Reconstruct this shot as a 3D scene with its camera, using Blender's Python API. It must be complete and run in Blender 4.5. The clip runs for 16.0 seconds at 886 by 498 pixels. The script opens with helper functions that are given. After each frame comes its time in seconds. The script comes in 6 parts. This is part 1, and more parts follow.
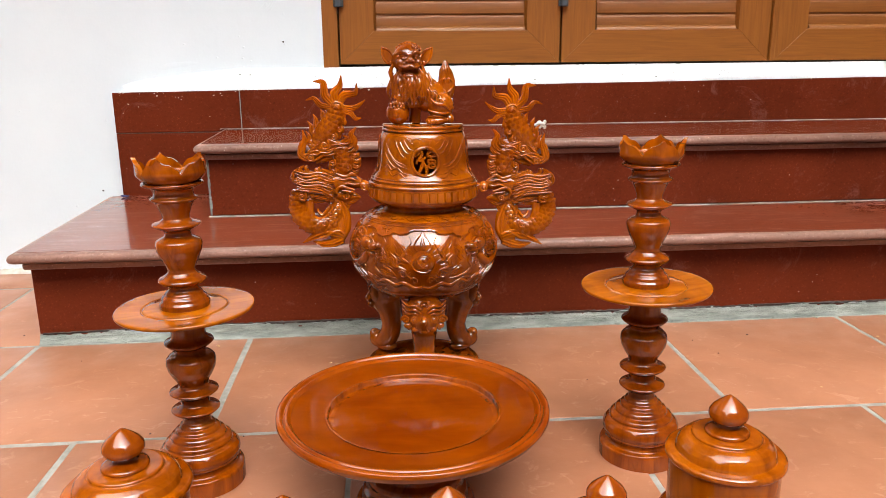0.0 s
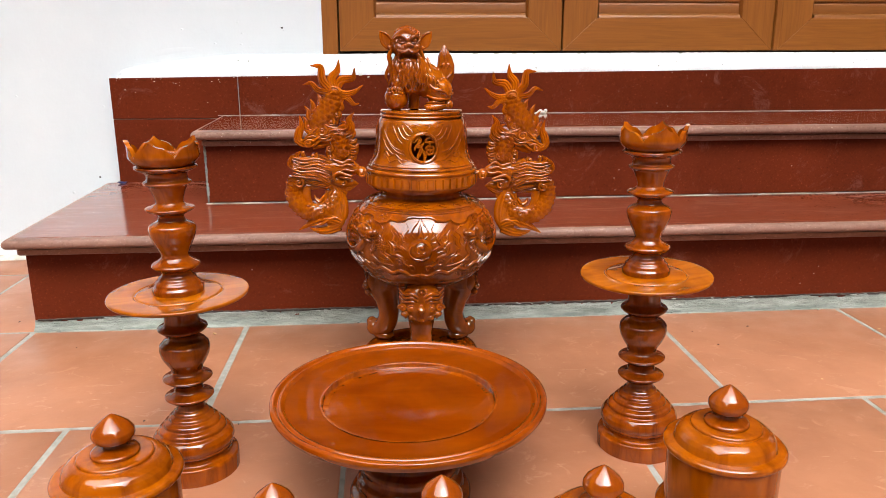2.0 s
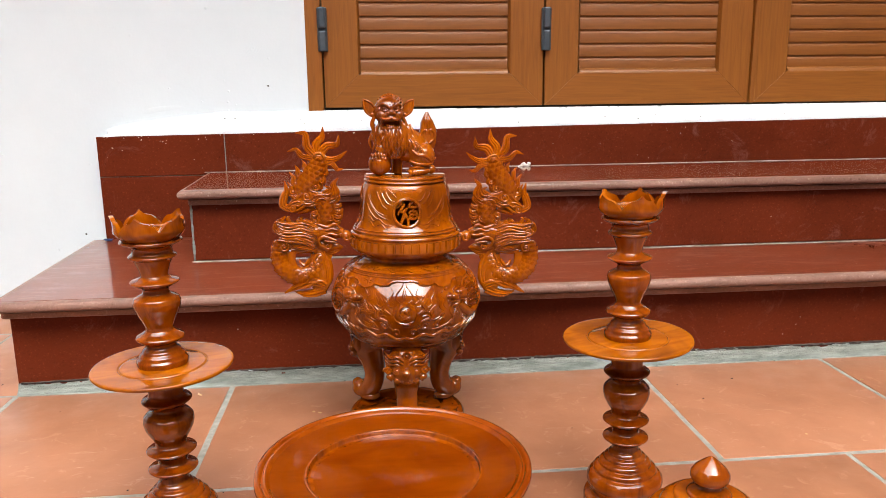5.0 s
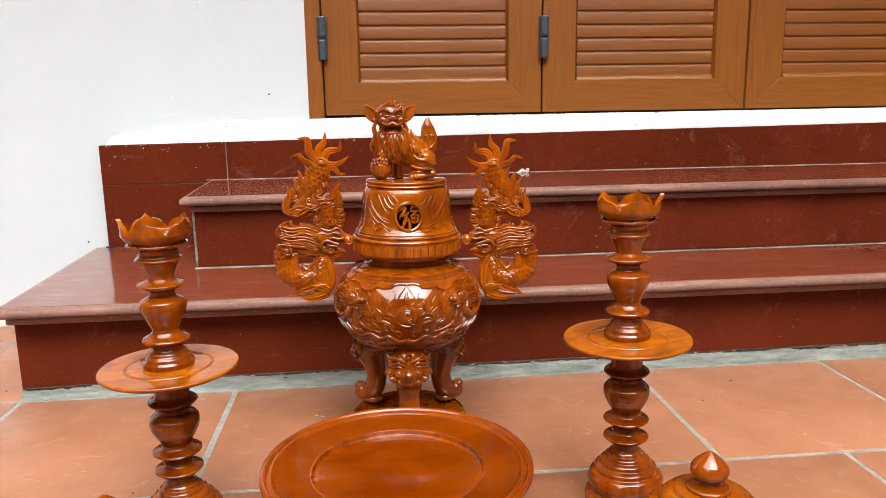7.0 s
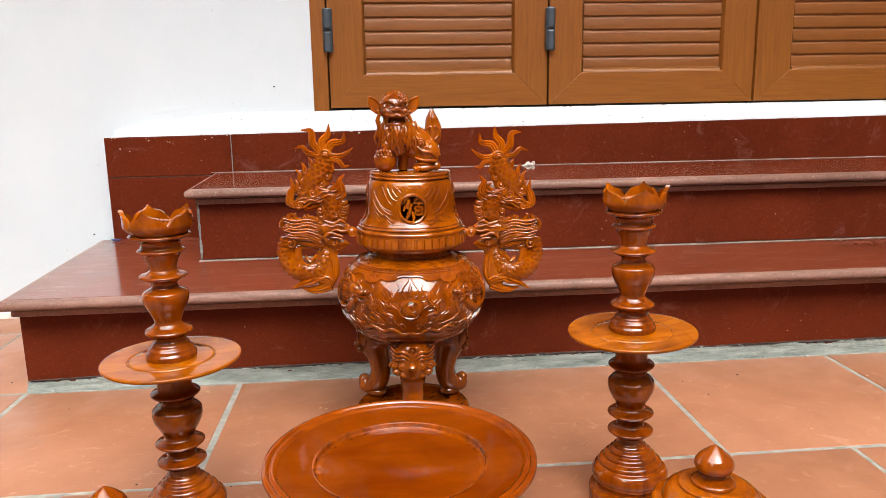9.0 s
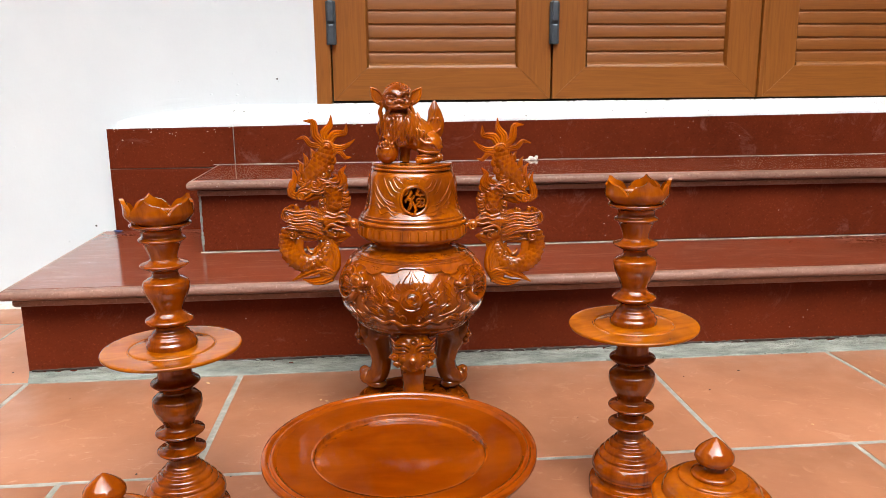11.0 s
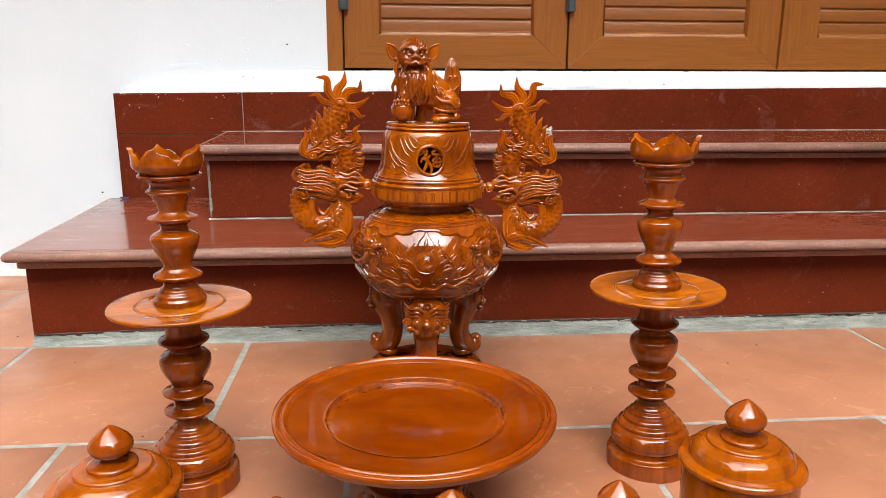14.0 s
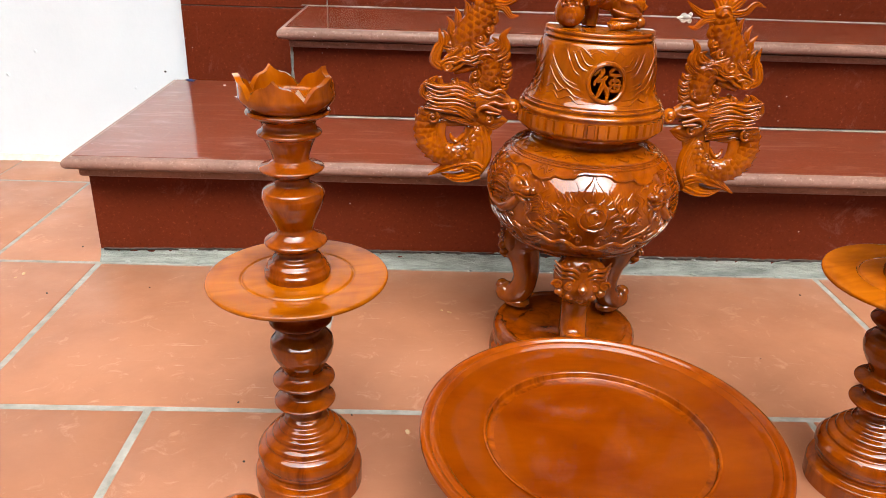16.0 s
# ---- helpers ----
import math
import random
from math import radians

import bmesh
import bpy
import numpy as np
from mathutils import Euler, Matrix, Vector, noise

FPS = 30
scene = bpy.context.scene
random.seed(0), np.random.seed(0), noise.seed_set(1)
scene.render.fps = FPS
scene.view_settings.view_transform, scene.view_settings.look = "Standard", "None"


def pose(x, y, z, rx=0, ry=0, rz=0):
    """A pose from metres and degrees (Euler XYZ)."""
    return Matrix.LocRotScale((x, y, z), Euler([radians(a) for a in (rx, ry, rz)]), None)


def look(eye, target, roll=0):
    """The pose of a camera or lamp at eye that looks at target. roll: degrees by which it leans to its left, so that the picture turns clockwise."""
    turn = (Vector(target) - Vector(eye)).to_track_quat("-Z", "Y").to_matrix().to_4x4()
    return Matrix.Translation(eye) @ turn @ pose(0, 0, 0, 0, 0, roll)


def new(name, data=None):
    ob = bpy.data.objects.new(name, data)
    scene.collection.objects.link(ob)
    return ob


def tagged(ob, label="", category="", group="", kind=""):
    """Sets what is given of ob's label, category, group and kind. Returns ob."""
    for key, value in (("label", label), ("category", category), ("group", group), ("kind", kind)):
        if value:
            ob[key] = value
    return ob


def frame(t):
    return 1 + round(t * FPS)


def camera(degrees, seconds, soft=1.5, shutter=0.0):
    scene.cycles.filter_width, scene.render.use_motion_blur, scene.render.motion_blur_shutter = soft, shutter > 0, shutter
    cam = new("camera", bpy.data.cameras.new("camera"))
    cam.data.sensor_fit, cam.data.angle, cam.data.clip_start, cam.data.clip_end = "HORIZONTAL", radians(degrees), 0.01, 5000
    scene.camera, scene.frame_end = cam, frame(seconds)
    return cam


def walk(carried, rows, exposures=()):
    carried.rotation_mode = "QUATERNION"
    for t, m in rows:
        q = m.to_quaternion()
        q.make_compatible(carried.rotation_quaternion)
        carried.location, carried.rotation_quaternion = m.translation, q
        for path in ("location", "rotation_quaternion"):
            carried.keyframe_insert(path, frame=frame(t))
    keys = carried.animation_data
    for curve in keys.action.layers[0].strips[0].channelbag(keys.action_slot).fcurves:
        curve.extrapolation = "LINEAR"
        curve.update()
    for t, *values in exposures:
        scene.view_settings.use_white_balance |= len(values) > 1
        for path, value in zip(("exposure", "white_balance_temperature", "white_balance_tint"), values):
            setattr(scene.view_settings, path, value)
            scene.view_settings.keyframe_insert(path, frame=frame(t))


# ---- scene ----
cam = camera(61.3, 16.0, 0.65)
PATH = [
    (0, (0.122, 0.283, 0.545), (0.281, 2.215, 0.053), -0.5),
    (0.5, (0.12, 0.286, 0.54), (0.281, 2.218, 0.048), -0.3),
    (1, (0.123, 0.292, 0.537), (0.284, 2.223, 0.041), -0.2),
    (1.5, (0.125, 0.293, 0.536), (0.285, 2.222, 0.032), -0.1),
    (2, (0.127, 0.294, 0.536), (0.284, 2.221, 0.022), -0.1),
    (2.5, (0.129, 0.294, 0.534), (0.286, 2.218, 0.012), -0.2),
    (3, (0.128, 0.295, 0.533), (0.284, 2.216, -0.002), -0.2),
    (3.2, (0.126, 0.302, 0.54), (0.286, 2.221, 0.001), -0.1),
    (3.5, (0.127, 0.305, 0.551), (0.289, 2.226, 0.015), -0.2),
    (3.8, (0.129, 0.304, 0.561), (0.297, 2.228, 0.042), -0.3),
    (4, (0.129, 0.299, 0.565), (0.303, 2.23, 0.074), -0.2),
    (4.5, (0.135, 0.294, 0.576), (0.318, 2.237, 0.136), -0.4),
    (7, (0.128, 0.275, 0.569), (0.323, 2.227, 0.179), -0.9),
    (7.5, (0.131, 0.281, 0.563), (0.323, 2.233, 0.169), -1.0),
    (8, (0.136, 0.286, 0.558), (0.321, 2.237, 0.156), -1.1),
    (8.5, (0.136, 0.285, 0.559), (0.316, 2.235, 0.154), -1.1),
    (9, (0.133, 0.28, 0.565), (0.309, 2.231, 0.16), -0.9),
    (11.5, (0.136, 0.282, 0.551), (0.303, 2.232, 0.136), -0.4),
    (12, (0.138, 0.285, 0.544), (0.303, 2.234, 0.13), -0.3),
    (12.5, (0.135, 0.29, 0.544), (0.301, 2.238, 0.123), -0.3),
    (13, (0.132, 0.3, 0.534), (0.302, 2.245, 0.103), -0.2),
    (13.5, (0.13, 0.311, 0.52), (0.296, 2.254, 0.077), 0.0),
    (14, (0.12, 0.308, 0.518), (0.276, 2.249, 0.064), 0.2),
    (14.5, (0.097, 0.325, 0.528), (0.243, 2.264, 0.056), 0.2),
    (14.7, (0.084, 0.357, 0.535), (0.222, 2.276, -0.011), 0.3),
    (14.8, (0.076, 0.366, 0.543), (0.209, 2.277, -0.03), 0.4),
    (15, (0.035, 0.369, 0.574), (0.166, 2.258, -0.069), 0.9),
    (15.2, (-0.007, 0.377, 0.602), (0.12, 2.258, -0.066), 1.3),
    (15.3, (-0.015, 0.379, 0.61), (0.108, 2.26, -0.058), 1.4),
    (15.5, (-0.027, 0.42, 0.608), (0.097, 2.297, -0.071), 2.2),
    (15.7, (-0.02, 0.47, 0.58), (0.102, 2.329, -0.146), 2.5),
    (15.8, (-0.017, 0.487, 0.573), (0.084, 2.339, -0.176), 2.3),
    (16, (-0.012, 0.568, 0.559), (0.041, 2.395, -0.252), 2.0),
]
walk(cam, [(t, look(eye, target, roll)) for t, eye, target, roll in PATH], [(0.0, 2.09), (14.4, 2.09), (15.2, 2.18), (16.0, 2.18)])


# ---- world and light ----
world = bpy.data.worlds.new("overcast_sky")
scene.world = world
world.use_nodes = True
wn, wl = world.node_tree.nodes, world.node_tree.links
sky = wn.new("ShaderNodeTexSky")
sky.sky_type, sky.sun_disc = "NISHITA", False
sky.sun_elevation, sky.sun_rotation = radians(55), radians(165)
sky.dust_density = 4.0
soften = wn.new("ShaderNodeHueSaturation")
soften.inputs["Saturation"].default_value = 0.2
wl.new(sky.outputs[0], soften.inputs["Color"])
wl.new(soften.outputs[0], wn["Background"].inputs["Color"])
wn["Background"].inputs["Strength"].default_value = 0.152
sun_data = bpy.data.lights.new("sun", "SUN")
sun_data.energy, sun_data.angle, sun_data.color = 0.7, radians(55), (1.0, 0.94, 0.85)
sun = new("sun", sun_data)
sun.matrix_world = look((-3.0, -1.2, 5.6), (0.2, 1.5, 0))


# ---- materials ----
def node_material(name):
    m = bpy.data.materials.new(name)
    m.use_nodes = True
    n, l = m.node_tree.nodes, m.node_tree.links
    return m, n, l, n["Principled BSDF"]


def ramp(n, stops):
    r = n.new("ShaderNodeValToRGB")
    while len(r.color_ramp.elements) < len(stops):
        r.color_ramp.elements.new(0.5)
    for e, (p, c) in zip(r.color_ramp.elements, stops):
        e.position, e.color = p, (*c, 1)
    return r


def coords(n, l, scale=(1, 1, 1)):
    t, m = n.new("ShaderNodeTexCoord"), n.new("ShaderNodeMapping")
    m.inputs["Scale"].default_value = scale
    l.new(t.outputs["Object"], m.inputs["Vector"])
    return m.outputs[0]


def noise_at(n, l, vec, scale, detail=4, rough=0.55, distort=0.0):
    t = n.new("ShaderNodeTexNoise")
    for k, v in (("Scale", scale), ("Detail", detail), ("Roughness", rough), ("Distortion", distort)):
        t.inputs[k].default_value = v
    l.new(vec, t.inputs["Vector"])
    return t.outputs["Fac"]


def mix(n, l, fac, a, b, blend="MIX"):
    m = n.new("ShaderNodeMix")
    m.data_type, m.blend_type = "RGBA", blend
    for sock, v in ((m.inputs[0], fac), (m.inputs[6], a), (m.inputs[7], b)):
        if isinstance(v, bpy.types.NodeSocket):
            l.new(v, sock)
        elif isinstance(v, (int, float)):
            sock.default_value = v
        else:
            sock.default_value = (*v, 1)
    return m.outputs[2]


def bump(n, l, b, height, strength, distance):
    k = n.new("ShaderNodeBump")
    k.inputs["Strength"].default_value, k.inputs["Distance"].default_value = strength, distance
    l.new(height, k.inputs["Height"])
    l.new(k.outputs[0], b.inputs["Normal"])


def lacquer(name, light, mid, dark, grain=(30, 30, 4), relief=0.05, gloss=(1.52, 0.05), lines=0.0, stain=(0.60, 0.53, 0.46)):
    """Clear-lacquered turned wood with grain along z."""
    m, n, l, b = node_material(name)
    v = coords(n, l, grain)
    g = noise_at(n, l, v, 3.0, 6, 0.6, 0.8)
    big = noise_at(n, l, coords(n, l), 10.0, 3, 0.5, 0.6)
    r = ramp(n, ((0.30, dark), (0.52, mid), (0.75, light)))
    l.new(g, r.inputs[0])
    r2 = ramp(n, ((0.34, stain), (0.52, (1.0, 1.0, 1.0)), (0.70, (1.12, 1.18, 1.2))))
    l.new(big, r2.inputs[0])
    l.new(mix(n, l, 1.0, r.outputs[0], r2.outputs[0], "MULTIPLY"), b.inputs["Base Color"])
    b.inputs["Roughness"].default_value = 0.4
    b.inputs["Coat Weight"].default_value = 1.0
    b.inputs["Specular IOR Level"].default_value = 0.0
    b.inputs["Coat Roughness"].default_value = gloss[1]
    b.inputs["Coat IOR"].default_value = gloss[0]
    b.inputs["Coat Tint"].default_value = (1.0, 0.84, 0.42, 1)
    bump(n, l, b, noise_at(n, l, coords(n, l), 90.0, 2), relief, 0.002)
    if lines:
        # fine flowing gouge cuts
        w = n.new("ShaderNodeTexWave")
        for k, q in (("Scale", 85.0), ("Distortion", 9.0), ("Detail", 1.0), ("Detail Scale", 0.8)):
            w.inputs[k].default_value = q
        l.new(coords(n, l), w.inputs["Vector"])
        soft_bump = b.inputs["Normal"].links[0].from_node
        k = n.new("ShaderNodeBump")
        k.inputs["Strength"].default_value, k.inputs["Distance"].default_value = lines, 0.0020
        l.new(w.outputs["Fac"], k.inputs["Height"])
        l.new(soft_bump.outputs[0], k.inputs["Normal"])
        l.new(k.outputs[0], b.inputs["Normal"])
    return m


def granite(name, base, dark, speck, rough, coat, shine=1.5, worn=0.0):
    m, n, l, b = node_material(name)
    v = coords(n, l)
    fine = noise_at(n, l, v, 190.0, 5, 0.75)
    r = ramp(n, ((0.24, dark), (0.44, base), (0.58, base), (0.74, speck)))
    l.new(fine, r.inputs[0])
    cloud = noise_at(n, l, v, 3.5, 5, 0.6)
    r2 = ramp(n, ((0.3, (0.76, 0.75, 0.74)), (0.5, (0.98, 0.98, 0.98)), (0.7, (1.16, 1.15, 1.14))))
    l.new(cloud, r2.inputs[0])
    col = mix(n, l, 1.0, r.outputs[0], r2.outputs[0], "MULTIPLY")
    dots = n.new("ShaderNodeTexVoronoi")
    dots.inputs["Scale"].default_value = 45.0
    l.new(v, dots.inputs["Vector"])
    r3 = ramp(n, ((0.0, (1, 1, 1)), (0.075, (0, 0, 0))))
    l.new(dots.outputs["Distance"], r3.inputs[0])
    r4 = ramp(n, ((0.54, (0, 0, 0)), (0.60, (1, 1, 1))))
    l.new(noise_at(n, l, v, 6.0, 2), r4.inputs[0])
    drops = mix(n, l, 1.0, r3.outputs[0], r4.outputs[0], "MULTIPLY")
    # pale dried scuffs
    r5 = ramp(n, ((0.57, (0, 0, 0)), (0.74, (0.34, 0.34, 0.34))))
    l.new(noise_at(n, l, v, 8.0, 9, 0.78, 1.2), r5.inputs[0])
    col = mix(n, l, r5.outputs[0], col, (0.36, 0.18, 0.14))
    if worn:
        # pale streaks rubbed along the length of the slab
        r6 = ramp(n, ((0.52, (0, 0, 0)), (0.72, (worn, worn, worn))))
        l.new(noise_at(n, l, coords(n, l, (5, 26, 26)), 1.6, 9, 0.74, 0.8), r6.inputs[0])
        col = mix(n, l, r6.outputs[0], col, (0.44, 0.25, 0.20))
    l.new(mix(n, l, drops, col, (0.55, 0.5, 0.47)), b.inputs["Base Color"])
    dust = ramp(n, ((0.35, (rough, rough, rough)), (0.75, (rough + 0.07,) * 3)))
    l.new(noise_at(n, l, v, 14.0, 5, 0.65), dust.inputs[0])
    l.new(dust.outputs[0], b.inputs["Roughness"])
    b.inputs["Specular IOR Level"].default_value = 0.09
    b.inputs["Coat Weight"].default_value = coat
    b.inputs["Coat Roughness"].default_value = 0.085
    b.inputs["Coat IOR"].default_value = shine
    return m


def terracotta(name):
    m, n, l, b = node_material(name)
    v = coords(n, l)
    info = n.new("ShaderNodeObjectInfo")
    shift = n.new("ShaderNodeVectorMath")
    shift.operation = "ADD"
    l.new(v, shift.inputs[0])
    sc = n.new("ShaderNodeVectorMath")
    sc.operation = "SCALE"
    sc.inputs[0].default_value = (17, 9, 5)
    l.new(info.outputs["Random"], sc.inputs["Scale"])
    l.new(sc.outputs[0], shift.inputs[1])
    v = shift.outputs[0]
    tone = ramp(n, ((0.0, (0.334, 0.141, 0.072)), (0.5, (0.364, 0.156, 0.082)), (1.0, (0.390, 0.170, 0.093))))
    l.new(info.outputs["Random"], tone.inputs[0])
    stain = ramp(n, ((0.3, (0.80, 0.76, 0.74)), (0.6, (1.0, 1.0, 1.0)), (0.8, (1.1, 1.14, 1.18))))
    l.new(noise_at(n, l, v, 7.0, 6, 0.62, 0.3), stain.inputs[0])
    col = mix(n, l, 1.0, tone.outputs[0], stain.outputs[0], "MULTIPLY")
    chalk = ramp(n, ((0.58, (0, 0, 0)), (0.78, (0.55, 0.55, 0.55))))
    l.new(noise_at(n, l, v, 28.0, 6, 0.7, 1.2), chalk.inputs[0])
    col = mix(n, l, chalk.outputs[0], col, (0.6, 0.36, 0.25))
    # pale scuffs dragged across the face
    scuff = ramp(n, ((0.66, (0, 0, 0)), (0.74, (0.6, 0.6, 0.6))))
    drag = n.new("ShaderNodeMapping")
    drag.inputs["Scale"].default_value, drag.inputs["Rotation"].default_value = (14, 150, 10), (0, 0, radians(-14))
    l.new(v, drag.inputs["Vector"])
    l.new(noise_at(n, l, drag.outputs[0], 1.0, 5, 0.6, 0.6), scuff.inputs[0])
    where = ramp(n, ((0.50, (0, 0, 0)), (0.62, (1, 1, 1))))
    l.new(noise_at(n, l, v, 6.0, 2), where.inputs[0])
    col = mix(n, l, mix(n, l, 1.0, scuff.outputs[0], where.outputs[0], "MULTIPLY"), col, (0.68, 0.46, 0.36))
    l.new(col, b.inputs["Base Color"])
    rr = ramp(n, ((0.3, (0.34,) * 3), (0.7, (0.52,) * 3)))
    l.new(noise_at(n, l, v, 11.0, 4), rr.inputs[0])
    l.new(rr.outputs[0], b.inputs["Roughness"])
    bump(n, l, b, noise_at(n, l, v, 60.0, 5, 0.6), 0.10, 0.003)
    return m


def rough_paint(name, a, c, scale, rough, strength, distance, stretch=(1, 1, 1)):
    m, n, l, b = node_material(name)
    v = coords(n, l, stretch)
    r = ramp(n, ((0.3, a), (0.7, c)))
    l.new(noise_at(n, l, v, scale, 6, 0.6), r.inputs[0])
    l.new(r.outputs[0], b.inputs["Base Color"])
    b.inputs["Roughness"].default_value = rough
    bump(n, l, b, noise_at(n, l, v, scale * 4, 6, 0.65), strength, distance)
    return m


def foil_wood(name, along, dark=(0.185, 0.058, 0.0075), mid=(0.245, 0.081, 0.010), light=(0.295, 0.103, 0.0145)):
    """Wood-grain finish of the door, grain along x or z."""
    m, n, l, b = node_material(name)
    v = coords(n, l, (3, 30, 60) if along == "x" else (60, 30, 3))
    g = noise_at(n, l, v, 2.2, 6, 0.6, 1.0)
    r = ramp(n, ((0.2, dark), (0.5, mid), (0.8, light)))
    l.new(g, r.inputs[0])
    l.new(r.outputs[0], b.inputs["Base Color"])
    b.inputs["Roughness"].default_value = 0.42
    bump(n, l, b, g, 0.06, 0.002)
    return m


WOOD = lacquer("lacquered_wood", (0.289, 0.0709, 0.001), (0.210, 0.0463, 0.001), (0.105, 0.0187, 0.001), (16, 16, 3), 0.006, (1.62, 0.022), 0.0, (0.70, 0.62, 0.55))
WOOD_JAR = lacquer("pale_lacquered_wood", (0.352, 0.1044, 0.0012), (0.273, 0.0709, 0.001), (0.168, 0.0369, 0.001), (12, 12, 3), 0.006, (1.58, 0.028))
WOOD_PLATE = lacquer("satin_lacquered_wood", (0.400, 0.1340, 0.003), (0.340, 0.1060, 0.002), (0.250, 0.0690, 0.0015), (3, 14, 14), 0.008, (1.44, 0.08))
WOOD_DISH = lacquer("lacquered_dish_wood", (0.204, 0.0455, 0.0010), (0.176, 0.0370, 0.0009), (0.145, 0.0282, 0.0008), (2, 7, 7), 0.002, (1.38, 0.07), 0.0, (0.80, 0.70, 0.64))
WOOD_RIM = lacquer("lacquered_rim_wood", (0.263, 0.0601, 0.0012), (0.226, 0.0483, 0.001), (0.179, 0.0350, 0.001), (4, 9, 9), 0.003, (1.56, 0.03), 0.0, (0.78, 0.70, 0.62))
WOOD_CARVED = lacquer("lacquered_carved_wood", (0.304, 0.0778, 0.0012), (0.231, 0.0532, 0.001), (0.131, 0.0261, 0.001), (10, 10, 4), 0.010, (1.64, 0.03), 0.12)
# carved wood with its base colour raised to stand in for glints on small facets
WOOD_FINE = lacquer("glint_lifted_carved_wood", (0.404, 0.1133, 0.0015), (0.320, 0.0818, 0.001), (0.205, 0.0443, 0.001), (10, 10, 4), 0.010, (1.58, 0.06), 0.12)
# one stone: upright faces coloured darker, treads lighter, for how light falls on them
GRANITE = granite("red_granite_shaded_tone", (0.106, 0.0170, 0.0059), (0.048, 0.0067, 0.0025), (0.220, 0.0520, 0.021), 0.36, 0.0)
GRANITE_TREAD = granite("polished_red_granite_lit_tone", (0.182, 0.0400, 0.0172), (0.100, 0.0195, 0.0085), (0.320, 0.1000, 0.052), 0.32, 1.0, 1.74, 0.42)
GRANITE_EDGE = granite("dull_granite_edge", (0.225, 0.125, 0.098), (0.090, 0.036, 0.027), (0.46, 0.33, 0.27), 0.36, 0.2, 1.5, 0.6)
TILE = terracotta("terracotta_tile")
GROUT = rough_paint("grey_grout", (0.19, 0.19, 0.165), (0.35, 0.345, 0.31), 40.0, 0.9, 0.5, 0.002)
MORTAR = rough_paint("cement_mortar", (0.115, 0.130, 0.115), (0.31, 0.332, 0.298), 30.0, 0.9, 0.8, 0.004, (0.35, 2, 2))
LIME = rough_paint("dirty_limewash", (0.40, 0.38, 0.31), (0.66, 0.65, 0.60), 30.0, 0.9, 0.5, 0.004)
DARK_SEAM = rough_paint("dark_seam", (0.02, 0.016, 0.013), (0.075, 0.055, 0.045), 60.0, 0.95, 0.3, 0.002)
PALE_JOINT = rough_paint("pale_cement_joint", (0.085, 0.060, 0.050), (0.33, 0.28, 0.245), 25.0, 0.9, 0.3, 0.002)
def wall_paint(name):
    """Brushed wall paint with faint grey smears and small blisters."""
    m = rough_paint(name, (0.625, 0.70, 0.75), (0.665, 0.74, 0.785), 5.0, 0.6, 0.25, 0.004)
    n, l = m.node_tree.nodes, m.node_tree.links
    b = n["Principled BSDF"]
    v = coords(n, l)
    dots = n.new("ShaderNodeTexVoronoi")
    dots.inputs["Scale"].default_value = 22.0
    l.new(v, dots.inputs["Vector"])
    r = ramp(n, ((0.0, (1, 1, 1)), (0.11, (0, 0, 0))))
    l.new(dots.outputs["Distance"], r.inputs[0])
    mask = ramp(n, ((0.53, (0, 0, 0)), (0.6, (1, 1, 1))))
    l.new(noise_at(n, l, v, 4.0, 2), mask.inputs[0])
    h = mix(n, l, 1.0, r.outputs[0], mask.outputs[0], "MULTIPLY")
    old = b.inputs["Normal"].links[0].from_node
    k = n.new("ShaderNodeBump")
    k.inputs["Strength"].default_value, k.inputs["Distance"].default_value = 0.7, 0.004
    l.new(h, k.inputs["Height"])
    l.new(old.outputs[0], k.inputs["Normal"])
    l.new(k.outputs[0], b.inputs["Normal"])
    return m


PLASTER = wall_paint("white_wall_paint")
WHITEWASH = rough_paint("thick_whitewash", (0.62, 0.66, 0.69), (0.75, 0.78, 0.81), 14.0, 0.7, 0.8, 0.006)
DOOR_Z = foil_wood("door_wood_upright", "z")
DOOR_X = foil_wood("door_wood_level", "x")
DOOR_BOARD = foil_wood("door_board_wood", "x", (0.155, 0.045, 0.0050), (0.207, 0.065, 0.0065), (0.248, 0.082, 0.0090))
# dark colour for the unseen walls that hold back the sky
SKY_BLOCK = rough_paint("dark_sky_block", (0.045, 0.045, 0.038), (0.09, 0.088, 0.075), 2.0, 0.9, 0.3, 0.01)
HINGE = rough_paint("grey_hinge_metal", (0.060, 0.080, 0.100), (0.095, 0.118, 0.140), 60.0, 0.45, 0.05, 0.001)
HINGE.node_tree.nodes["Principled BSDF"].inputs["Metallic"].default_value = 0.5
# near-black, for the painted shade in the door gaps and for dark grit
NEAR_BLACK = rough_paint("near_black", (0.012, 0.012, 0.012), (0.02, 0.02, 0.02), 30.0, 0.7, 0.1, 0.001)
CHIP = rough_paint("wood_chip", (0.45, 0.30, 0.16), (0.62, 0.46, 0.28), 80.0, 0.8, 0.2, 0.001)


